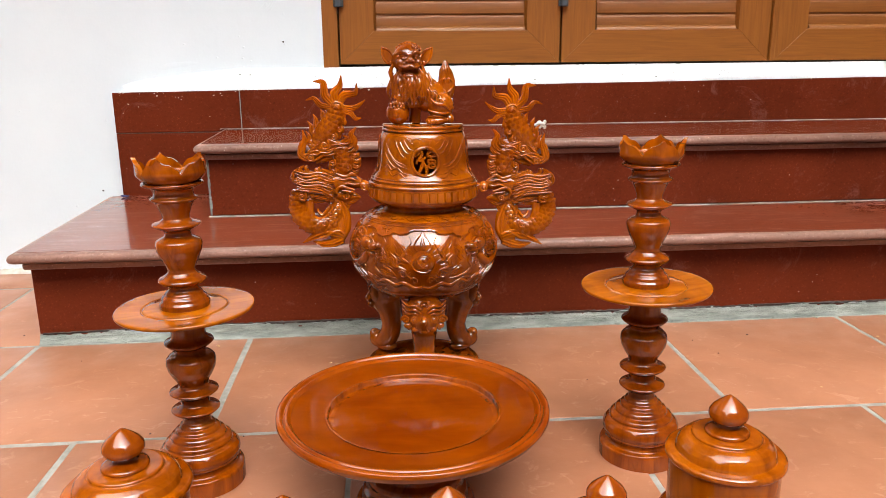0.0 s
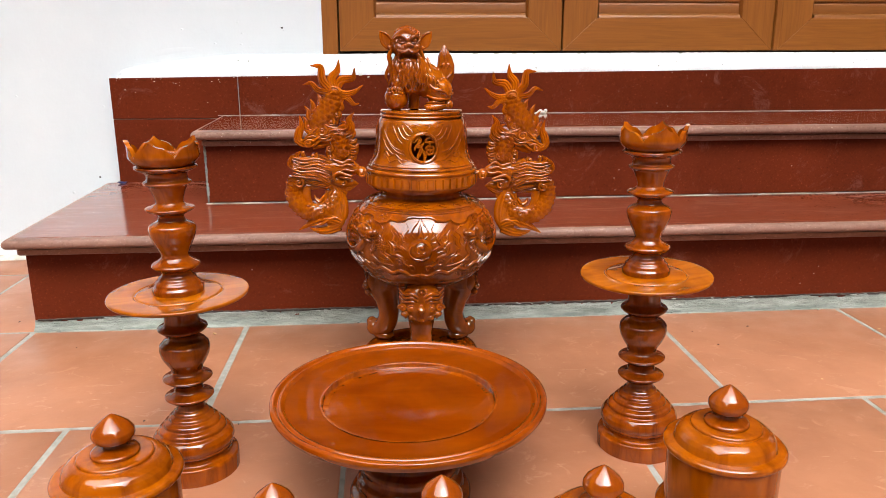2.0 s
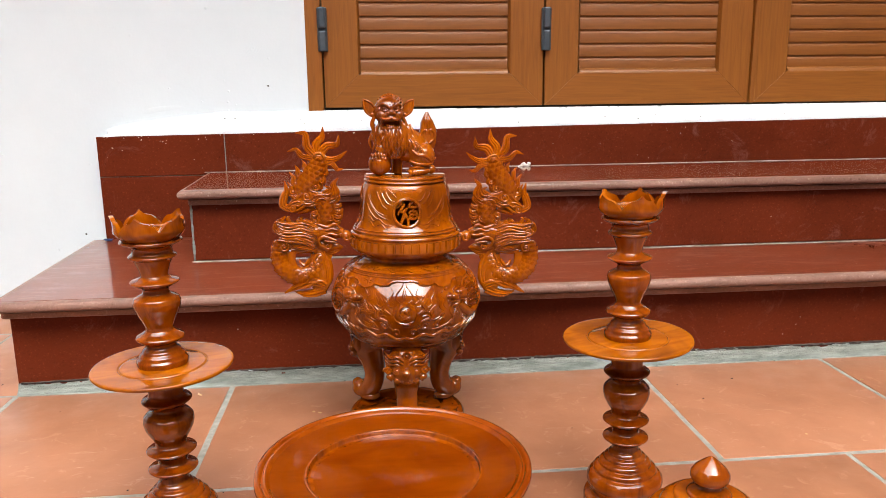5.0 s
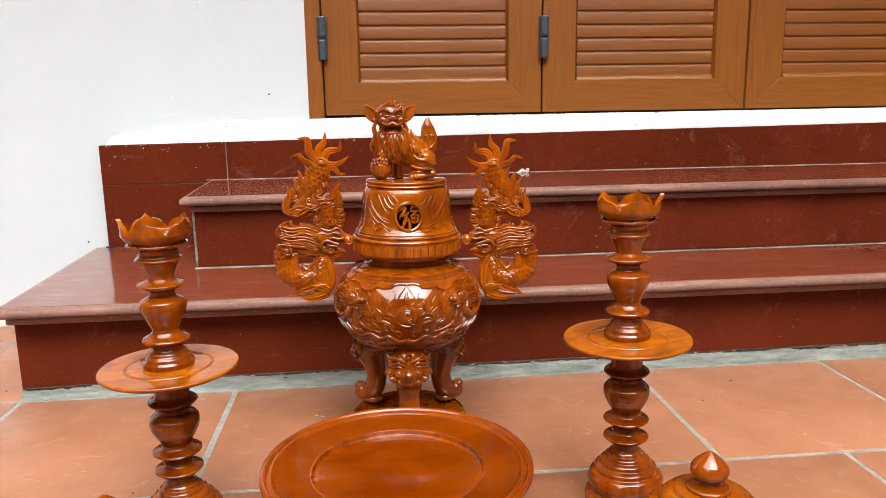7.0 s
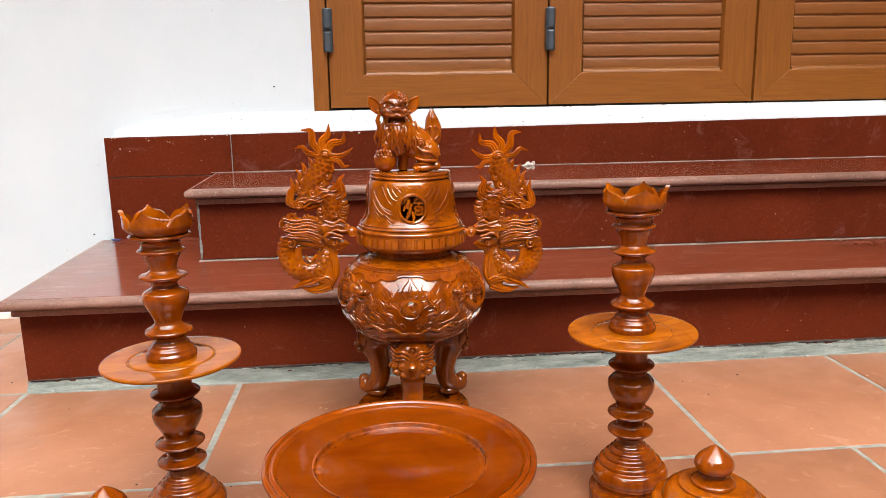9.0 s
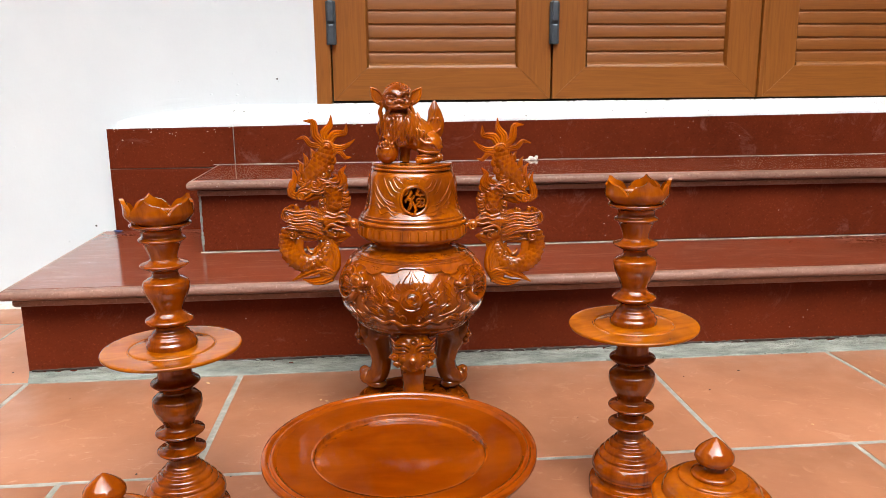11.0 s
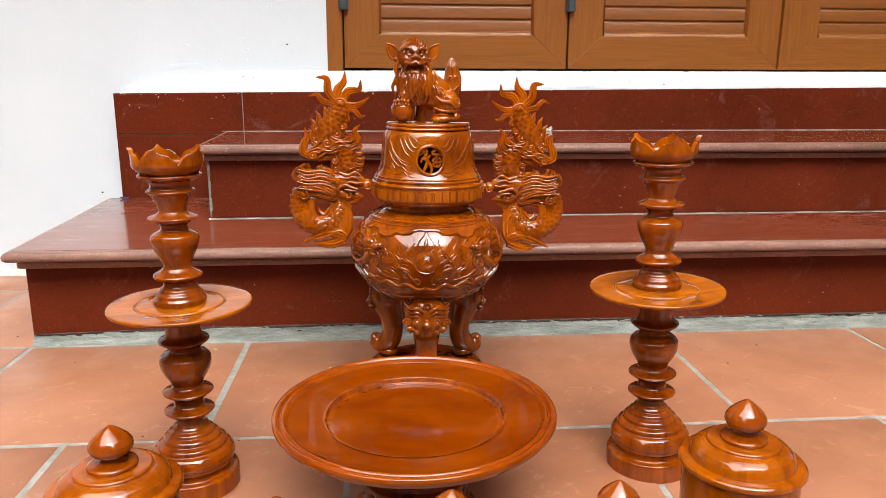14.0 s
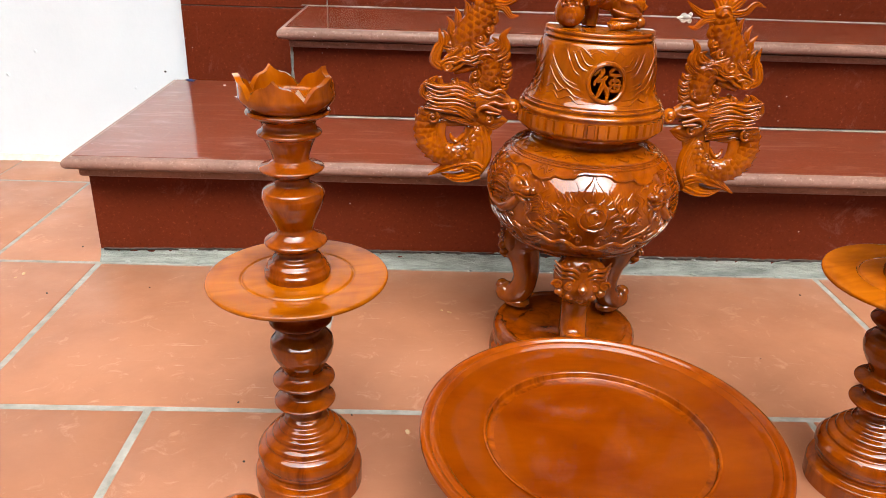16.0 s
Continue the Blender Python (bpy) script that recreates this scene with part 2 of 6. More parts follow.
# ---- mesh helpers ----
class Soup:
    """Vertices and faces gathered for one mesh."""

    def __init__(self):
        self.v, self.f = [], []

    def add(self, verts, faces):
        k = len(self.v)
        self.v += [tuple(p) for p in verts]
        self.f += [tuple(i + k for i in q) for q in faces]
        return self

    def box(self, a, b, bevel=0.0):
        (x0, y0, z0), (x1, y1, z1) = a, b
        if bevel <= 0:
            v = [(x, y, z) for x in (x0, x1) for y in (y0, y1) for z in (z0, z1)]
            return self.add(v, [(0, 1, 3, 2), (4, 6, 7, 5), (0, 4, 5, 1), (2, 3, 7, 6), (0, 2, 6, 4), (1, 5, 7, 3)])
        bm = bmesh.new()
        bmesh.ops.create_cube(bm, size=1, matrix=Matrix.Translation(((x0 + x1) / 2, (y0 + y1) / 2, (z0 + z1) / 2)) @ Matrix.Diagonal((x1 - x0, y1 - y0, z1 - z0, 1)))
        bmesh.ops.bevel(bm, geom=bm.edges[:], offset=bevel, segments=2, profile=0.5, affect="EDGES")
        bm.verts.index_update()
        self.add([v.co for v in bm.verts], [[v.index for v in f.verts] for f in bm.faces])
        bm.free()
        return self

    def lathe(self, prof, n=72, wobble=0.0):
        k = len(prof)
        v, f = [], []
        for i in range(n):
            a = 2 * math.pi * i / n
            for r, z in prof:
                q = r * (1 + wobble * math.sin(3 * a + 40 * z))
                v.append((q * math.cos(a), q * math.sin(a), z))
        for i in range(n):
            j = (i + 1) % n
            for m in range(k - 1):
                f.append((i * k + m, j * k + m, j * k + m + 1, i * k + m + 1))
        f.append([i * k for i in reversed(range(n))])
        f.append([i * k + k - 1 for i in range(n)])
        return self.add(v, f)

    def tube(self, pts, radii, n=10, flat=1.0, side=None, steps=6):
        """A tapered tube through pts; flat squeezes it along the direction side."""
        p = smooth_line(pts, steps)
        q = np.interp(np.linspace(0, 1, len(p)), np.linspace(0, 1, len(radii)), radii)
        side = Vector(side or (0, 1, 0))
        v, f = [], []
        for i, c in enumerate(p):
            t = (p[min(i + 1, len(p) - 1)] - p[max(i - 1, 0)]).normalized()
            w = (side - t * side.dot(t)).normalized()
            u = t.cross(w)
            for k in range(n):
                a = 2 * math.pi * k / n
                v.append(c + u * (q[i] * math.cos(a)) + w * (q[i] * flat * math.sin(a)))
        for i in range(len(p) - 1):
            for k in range(n):
                f.append((i * n + k, i * n + (k + 1) % n, (i + 1) * n + (k + 1) % n, (i + 1) * n + k))
        f.append(list(reversed(range(n))))
        f.append([(len(p) - 1) * n + k for k in range(n)])
        return self.add(v, f)

    def disc(self, c, a, b, d):
        """A thin lens with half axes a, b and d."""
        v = [c + d]
        for h, q in ((0.55, 0.8), (-0.2, 1.0), (-1.0, 0.8)):
            v += [c + d * h + (a * math.cos(k * math.pi / 5) + b * math.sin(k * math.pi / 5)) * q for k in range(10)]
        f = [(0, 1 + k, 1 + (k + 1) % 10) for k in range(10)] + [list(range(30, 20, -1))]
        for i in (1, 11):
            f += [(i + k, i + 10 + k, i + 10 + (k + 1) % 10, i + (k + 1) % 10) for k in range(10)]
        return self.add(v, f)

    def blob(self, c, r, turn=None, seg=12, rings=8):
        r = (r, r, r) if isinstance(r, (int, float)) else r
        m = Euler([radians(a) for a in turn]).to_matrix() if turn else Matrix.Identity(3)
        v, f = [], []
        for i in range(rings + 1):
            b = math.pi * i / rings
            for k in range(seg):
                a = 2 * math.pi * k / seg
                v.append(Vector(c) + m @ Vector((r[0] * math.sin(b) * math.cos(a), r[1] * math.sin(b) * math.sin(a), -r[2] * math.cos(b))))
        for i in range(rings):
            for k in range(seg):
                f.append((i * seg + k, i * seg + (k + 1) % seg, (i + 1) * seg + (k + 1) % seg, (i + 1) * seg + k))
        return self.add(v, f)

    def mesh(self, name, material, smooth=40, weld=True):
        me = bpy.data.meshes.new(name)
        me.from_pydata(self.v, [], self.f)
        bm = bmesh.new()
        bm.from_mesh(me)
        if weld:
            bmesh.ops.remove_doubles(bm, verts=bm.verts[:], dist=1e-6)
        bmesh.ops.recalc_face_normals(bm, faces=bm.faces[:])
        bm.to_mesh(me)
        bm.free()
        if smooth:
            for p in me.polygons:
                p.use_smooth = True
            me.set_sharp_from_angle(angle=radians(smooth))
        me.materials.append(material)
        return me


def smooth_line(pts, steps=6):
    """Catmull-Rom line through the points."""
    p = [Vector(q) for q in pts]
    if len(p) < 3:
        return [p[0].lerp(p[1], i / steps) for i in range(steps + 1)]
    p = [2 * p[0] - p[1], *p, 2 * p[-1] - p[-2]]
    out = []
    for i in range(1, len(p) - 2):
        a, b, c, d = p[i - 1:i + 3]
        for k in range(steps):
            t = k / steps
            out.append(0.5 * (2 * b + (c - a) * t + (2 * a - 5 * b + 4 * c - d) * t * t + (3 * b - a - 3 * c + d) * t ** 3))
    return out + [p[-2]]


def rounded(prof, r=0.0012):
    """The turned profile with each corner worn round."""
    out = [prof[0]]
    for a, b, c in zip(prof, prof[1:], prof[2:]):
        a, b, c = (np.array(q, float) for q in (a, b, c))
        la, lc = np.linalg.norm(a - b), np.linalg.norm(c - b)
        if min(la, lc) < 1e-5:
            continue
        p, q = b + (a - b) * min(r / la, 0.4), b + (c - b) * min(r / lc, 0.4)
        out += [tuple(p), tuple(0.25 * p + 0.5 * b + 0.25 * q), tuple(q)]
    return out + [prof[-1]]


def curve_profile(points, steps=5):
    return [(max(p.x, 0.0004), p.y) for p in smooth_line([(r, z, 0) for r, z in points], steps)]


def part(name, soup, material, parent, label="", smooth=40):
    ob = new(name, soup.mesh(name, material, smooth) if isinstance(soup, Soup) else soup)
    ob.parent = parent
    if label:
        tagged(ob, label)
    return ob


def thing(name, place, label, category, group="", turn=0.0, tilt=(0, 0)):
    ob = new(name)
    ob.empty_display_size = 0.05
    ob.matrix_world = pose(*place, tilt[0], tilt[1], turn)
    return tagged(ob, label, category, group)





# ---- structure: house front ----
def structure(name, soup, material, label, category, smooth=0):
    return tagged(new(name, soup.mesh(name, material, smooth)), label, category, kind="structure")


WALL_Y = 2.300
DOOR_X0, DOOR_X1, DOOR_Z0, DOOR_Z1 = -0.018, 2.392, 0.5235, 2.76

structure("wall_front", Soup().box((-4.4, WALL_Y, 0.0), (DOOR_X0, WALL_Y + 0.2, 3.6)).box((DOOR_X1, WALL_Y, 0.0), (3.9, WALL_Y + 0.2, 3.6))
          .box((DOOR_X0, WALL_Y, DOOR_Z1), (DOOR_X1, WALL_Y + 0.2, 3.6)).box((DOOR_X0, WALL_Y, 0.0), (DOOR_X1, WALL_Y + 0.2, DOOR_Z0 - 0.012)),
          PLASTER, "white painted plaster house wall, slightly uneven", "wall")
# unseen overhang, added to keep zenith light off the house front
structure("overhead_sky_block", Soup().box((-4.198, 0.85, 2.95), (3.698, WALL_Y - 0.003, 3.13)), PLASTER, "unseen white slab added over the steps to cut sky light on the house front", "ceiling")
# three unseen walls, added to narrow the sky and shape the highlights
structure("sky_block_left", Soup().box((-4.4, -6.0, 0.0), (-4.2, 2.299, 5.3)), SKY_BLOCK, "unseen dark wall added beside the tiled floor to block sky light", "wall")
structure("sky_block_right", Soup().box((3.7, -6.0, 0.0), (3.9, 2.299, 5.5)), SKY_BLOCK, "unseen dark wall added beside the tiled floor to block sky light", "wall")
structure("sky_block_back", Soup().box((-4.4, -6.2, 0.0), (3.9, -6.0, 7.0)), SKY_BLOCK, "unseen tall dark wall added across the yard to block sky light", "wall")

def ragged_strip(x0, x1, rows, step, jitter, seed, s=None, taper=None):
    """A hand-laid strip along x: rows of (y, z), each wavering on its own."""
    s = s or Soup()
    n = int((x1 - x0) / step) + 1
    v, f, k = [], [], len(rows)
    for i in range(n):
        x = x0 + (x1 - x0) * i / (n - 1)
        for j, (y, z, amp) in enumerate(rows):
            d = noise.noise(Vector((x * 9, j * 7.3, seed))) + 0.7 * noise.noise(Vector((x * 85, j * 3.1, seed + 5)))
            if taper:
                k2 = min(1.0, (x - x0) / taper[0])
                y = taper[1] + (y - taper[1]) * k2 ** 0.5
                z = rows[0][1] + (z - rows[0][1]) * min(1.0, 0.26 + 0.9 * ((x - x0) / taper[2]) ** 0.6)
            v.append((x, y + jitter * amp * d, z + 0.6 * jitter * amp * (noise.noise(Vector((x * 16, j * 5.7, seed + 9))) + 0.7 * noise.noise(Vector((x * 95, j * 4.7, seed + 2))))))
    for i in range(n - 1):
        for j in range(k - 1):
            f.append((i * k + j, (i + 1) * k + j, (i + 1) * k + j + 1, i * k + j + 1))
    f += [list(range(k)), [(n - 1) * k + j for j in reversed(range(k))]]
    return s.add(v, f)


# steps: riser front, left end, tread height, nosing front
STEP_END = 2.92
STEPS = [dict(y=1.752, x=-0.566, z=0.1965, nose=1.700, end=-0.583, under=0.0), dict(y=1.980, x=-0.263, z=0.369, nose=1.948, end=-0.283, under=0.2045)]
FALL = 0.022  # treads fall towards the yard
RISE = 0.0092  # the plinth's upper edge climbs along x


def fallen(s, y0):
    s.v = [(x, y, z + FALL * (y - y0)) for x, y, z in s.v]
    return s


def nosing_slab(x0, x1, y0, y1, z, lip):
    """A tread with a bullnose over a stepped moulding along its front and left edge."""
    s = Soup()
    m = 0.0255
    prof = [(lip + 0.006, -0.036), (m - 0.004, -0.036), (m - 0.007, -0.033), (m - 0.007, -0.0245), (m - 0.005, -0.0255), (m + 0.002, -0.0250), (m + 0.002, -0.0215), (m - 0.008, -0.0212)]
    prof += [(0.011 - 0.011 * math.sin(radians(a)), -0.0105 - 0.0105 * math.cos(radians(a))) for a in range(10, 181, 17)]
    prof += [(0.03, 0.0)]
    k = len(prof)
    v = []
    for d, h in prof:
        v.append((x1, y0 + d, z + h))
    for d, h in prof:
        v.append((x0 + d, y0 + d, z + h))
    for d, h in prof:
        v.append((x0 + d, y1, z + h))
    f = []
    for c in range(2):
        for i in range(k - 1):
            f.append((c * k + i, (c + 1) * k + i, (c + 1) * k + i + 1, c * k + i + 1))
    return s.add(v, f)


def end_joint(x, y, z0, z1):
    """A wavering upright bead of cement on the corner of a step."""
    n, v, f = 34, [], []
    for i in range(n):
        z = z0 + 0.001 + (z1 - z0 - 0.002) * i / (n - 1)
        w = 0.0034 + 0.0024 * noise.noise(Vector((z * 60, 1.3, 4.0))) + 0.0015 * noise.noise(Vector((z * 240, 2.3, 4.0)))
        v += [(x - 0.002, y + 0.010, z), (x - w * 0.6, y - 0.0004, z), (x - 0.0005, y - 0.0022, z), (x + w * 0.8, y - 0.0012, z), (x + w, y + 0.0008, z)]
    for i in range(n - 1):
        for k in range(4):
            f.append((i * 5 + k, i * 5 + k + 1, i * 5 + k + 6, i * 5 + k + 5))
    return Soup().add(v, f)


def steps():
    for i, q in enumerate(STEPS):
        back, low = WALL_Y - 0.046, (0.015, 0.002)[i]
        ob = structure("step_%d" % (i + 1), Soup().box((q["x"] + 0.02, q["y"] + 0.02, q["under"]), (STEP_END - 0.02 - 0.3 * i, back, q["z"] - 0.022)), MORTAR,
                       "concrete step faced with dark red polished granite slabs", "step")
        x1 = STEP_END - 0.3 * i
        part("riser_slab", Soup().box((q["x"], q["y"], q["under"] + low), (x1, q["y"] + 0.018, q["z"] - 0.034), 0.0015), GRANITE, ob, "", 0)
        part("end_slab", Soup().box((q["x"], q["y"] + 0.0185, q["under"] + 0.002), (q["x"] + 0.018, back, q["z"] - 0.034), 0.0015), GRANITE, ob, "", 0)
        lip = q["y"] - q["nose"]
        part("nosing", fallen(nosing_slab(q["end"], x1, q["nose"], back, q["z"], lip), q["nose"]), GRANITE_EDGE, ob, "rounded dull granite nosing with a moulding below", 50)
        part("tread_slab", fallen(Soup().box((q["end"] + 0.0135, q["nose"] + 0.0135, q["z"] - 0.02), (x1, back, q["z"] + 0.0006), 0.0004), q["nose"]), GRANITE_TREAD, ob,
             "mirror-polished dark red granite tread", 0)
        foot = 1.980 if i == 0 else back
        top = q["z"] + FALL * (foot - q["nose"])
        part("joint", ragged_strip((-0.268 if i == 0 else -0.285), x1 - 0.31, [(foot - 0.0035, top + 0.0004, 0.25), (foot - 0.0027, top + 0.0014, 0.4), (foot + 0.001, top + 0.0026, 0.4), (foot + 0.004, top - 0.001, 0)], 0.006, 0.002, 31.0 + i),
             PALE_JOINT, ob, "thin pale cement joint along the slab", 60)
        if i == 1:
            part("end_joint", end_joint(q["x"], q["y"], q["under"], q["z"] - 0.036), MORTAR, ob, "rough pale cement joint at the end of the step", 60)


steps()


def plinth():
    ob = structure("plinth", Soup().box((-0.53, WALL_Y - 0.03, 0.0), (STEP_END - 0.03, WALL_Y - 0.002, 0.464)), MORTAR,
                   "plinth under the door faced with red granite slabs", "plinth")
    y0, y1 = WALL_Y - 0.046, WALL_Y - 0.029
    cuts = [-0.545, -0.2305, 1.67, 2.90]
    for a, b in zip(cuts, cuts[1:]):
        slab = Soup().box((a + 0.0012, y0, 0.3705 if a < -0.5 else 0.3580), (b - 0.0012, y1, 0.4705), 0.0012)
        slab.v = [(x, y, z + (RISE * (x + 0.53) if z > 0.45 else 0.0)) for x, y, z in slab.v]
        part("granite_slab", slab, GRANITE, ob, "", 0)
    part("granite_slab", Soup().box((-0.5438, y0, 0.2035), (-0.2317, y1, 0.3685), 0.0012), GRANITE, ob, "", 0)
    part("joint", Soup().box((-0.544, y0 + 0.0025, 0.205), (2.88, y1 - 0.002, 0.470)), MORTAR, ob, "pale cement joint between slabs", 0)


plinth()


fillet = ragged_strip(-0.566, 2.95, [(1.740, -0.004, 0.2), (1.7425, 0.002, 0.5), (1.7455, 0.006, 0.6), (1.7495, 0.015, 0.7), (1.7505, 0.0265, 0.8), (1.766, 0.0275, 0.5), (1.769, -0.004, 0)], 0.005, 0.0060, 3.0)
# it thins out towards its ends
fillet.v = [(x, y, z * float(np.interp(x, [-0.55, -0.2, 1.0], [0.72, 0.95, 0.95])) if z > 0 else z) for x, y, z in fillet.v]
# thin dark ragged line along the top of the fillet
seam = ragged_strip(-0.560, 2.9, [(1.7530, 0.024, 0.0), (1.7508, 0.0250, 0.2), (1.7506, 0.0280, 0.8), (1.7512, 0.0305, 1.2), (1.7530, 0.0308, 0.2)], 0.004, 0.0036, 77.0)
seam.v = [(x, y, z * float(np.interp(x, [-0.55, -0.2, 1.0], [0.72, 0.95, 0.95]))) for x, y, z in seam.v]
structure("seam", seam, DARK_SEAM, "dark ragged seam between the step and its mortar fillet", "seam", 60)
structure("mortar_fillet", fillet, MORTAR, "rough grey-green cement fillet along the foot of the step", "mortar", 60)
structure("wall_foot_fillet", ragged_strip(-4.19, -0.58, [(2.284, -0.004, 0.2), (2.287, 0.003, 0.4), (2.294, 0.008, 0.5), (2.303, 0.014, 0.5), (2.305, -0.004, 0)], 0.006, 0.0095, 8.0),
          LIME, "rough pale lime fillet at the foot of the white wall", "mortar", 60)


def coping():
    s = ragged_strip(-0.530, 2.93, [(2.2560, 0.4700, 0.15), (2.2555, 0.4760, 0.4), (2.262, 0.486, 0.6), (2.278, 0.504, 0.6), (2.292, 0.524, 0.5), (2.299, 0.5268, 0.4), (2.309, 0.5272, 0.3), (2.318, 0.466, 0)], 0.005, 0.0045, 21.0, None, (0.10, 2.2985, 0.42))
    s.v = [(x, y, z + RISE * (x + 0.53) * max(0.0, min(1.0, (0.535 - z) / 0.06))) for x, y, z in s.v]
    # the left end runs out in a soft slope
    s.blob((-0.514, 2.286, 0.466), (0.030, 0.026, 0.013), (0, -12, 0), 16, 10)
    return structure("coping", s, WHITEWASH, "thick uneven white plaster coping under the door", "plaster coping", 60)


coping()


def splashes():
    """Flecks of whitewash run down from the coping onto the granite."""
    s, r = Soup(), random.Random(19)
    for i in range(44):
        x = -0.53 + 1.9 * r.random() ** 1.6
        low = r.random() ** 3
        k = r.uniform(0.0005, 0.0015) * (1 - 0.6 * low)
        s.blob((x, 2.2542, 0.4695 + RISE * (x + 0.53) - 0.09 * low), (k * r.uniform(0.8, 3.0), 0.0005, k * r.uniform(0.7, 1.2)), (0, r.uniform(-20, 20), 0), 8, 6)
    return tagged(new("paint_splashes", s.mesh("paint_splashes", LIME)), "small white paint flecks on the red granite plinth", "paint flecks", kind="stuff")


def mortar_lumps():
    """Loose lumps and smears left along the fillet."""
    s, r = Soup(), random.Random(23)
    for i in range(54):
        x = -0.57 + 2.2 * r.random()
        k = r.uniform(0.0012, 0.0046)
        h = float(np.interp(x, [-0.55, -0.2, 1.0], [0.72, 0.95, 0.95]))
        if i % 3:
            s.blob((x, 1.7500 + r.uniform(-0.002, 0.001), 0.0265 * h + r.uniform(-0.003, 0.003)), (k * r.uniform(1, 3), 0.0014, k * 0.4), (0, r.uniform(-15, 15), 0), 9, 6)
        else:
            s.blob((x, 1.7415 + r.uniform(-0.010, 0.004), 0.001), (k * r.uniform(1, 2.5), k, 0.0016), (0, 0, r.uniform(0, 180)), 7, 5)
    return tagged(new("mortar_lumps", s.mesh("mortar_lumps", MORTAR)), "ragged grey cement lumps along the mortar fillet", "mortar", kind="stuff")


def blisters():
    """Small paint blisters and drips on the white wall beside the door."""
    s = Soup()
    for x, z, k in ((-0.229, 0.606, 0.0045), (-0.219, 0.579, 0.006), (-0.223, 0.552, 0.006), (-0.203, 0.545, 0.004), (-0.223, 0.530, 0.006), (-0.288, 0.554, 0.005), (-0.367, 0.588, 0.005), (-0.580, 0.399, 0.005), (-0.790, 0.426, 0.005), (-0.12, 0.593, 0.006), (-0.114, 0.586, 0.004)):
        s.blob((x, 2.3002, z), (k * 0.62, 0.0016, k * 0.42), (0, 12, 0), 10, 8)
    # smeared plaster over the left end of the coping
    s.tube([(-0.452, 2.3005, 0.520), (-0.415, 2.3000, 0.533), (-0.365, 2.3000, 0.539), (-0.310, 2.3005, 0.542)], [0.002, 0.0075, 0.0060, 0.0015], 10, 0.07)
    # curved trowel marks
    for i in range(5):
        s.tube([(-0.175 + 0.006 * i, 2.2998, 0.672 - 0.002 * i), (-0.163 + 0.006 * i, 2.2998, 0.684 - 0.002 * i), (-0.157 + 0.006 * i, 2.2998, 0.698 - 0.003 * i)], [0.0003, 0.0008, 0.0003], 6)
    return tagged(new("paint_blisters", s.mesh("paint_blisters", PLASTER)), "small blisters and trowel marks in the white wall paint", "paint marks", kind="stuff")


def coping_flecks():
    """Dirt specks and bare cement showing through the whitewash."""
    s, r = Soup(), random.Random(41)
    for i in range(34):
        x, t = -0.3 + 1.75 * r.random(), r.random()
        k = r.uniform(0.0004, 0.0013)
        s.blob((x, 2.2575 + 0.030 * t, 0.480 + 0.036 * t + RISE * (x + 0.53) * (1 - t)), (k * r.uniform(1, 2.6), 0.0022, k), (40, r.uniform(-30, 30), 0), 7, 5)
    for i in range(26):
        k = r.uniform(0.001, 0.003)
        s.blob((-0.01 + 1.4 * r.random(), 2.2975, 0.5275), (k * r.uniform(1.0, 3), 0.0035, k * 0.5), None, 7, 5)
    return tagged(new("coping_flecks", s.mesh("coping_flecks", MORTAR)), "small grey dirt specks on the white plaster coping", "dirt", kind="stuff")


splashes()
mortar_lumps()
coping_flecks()
blisters()


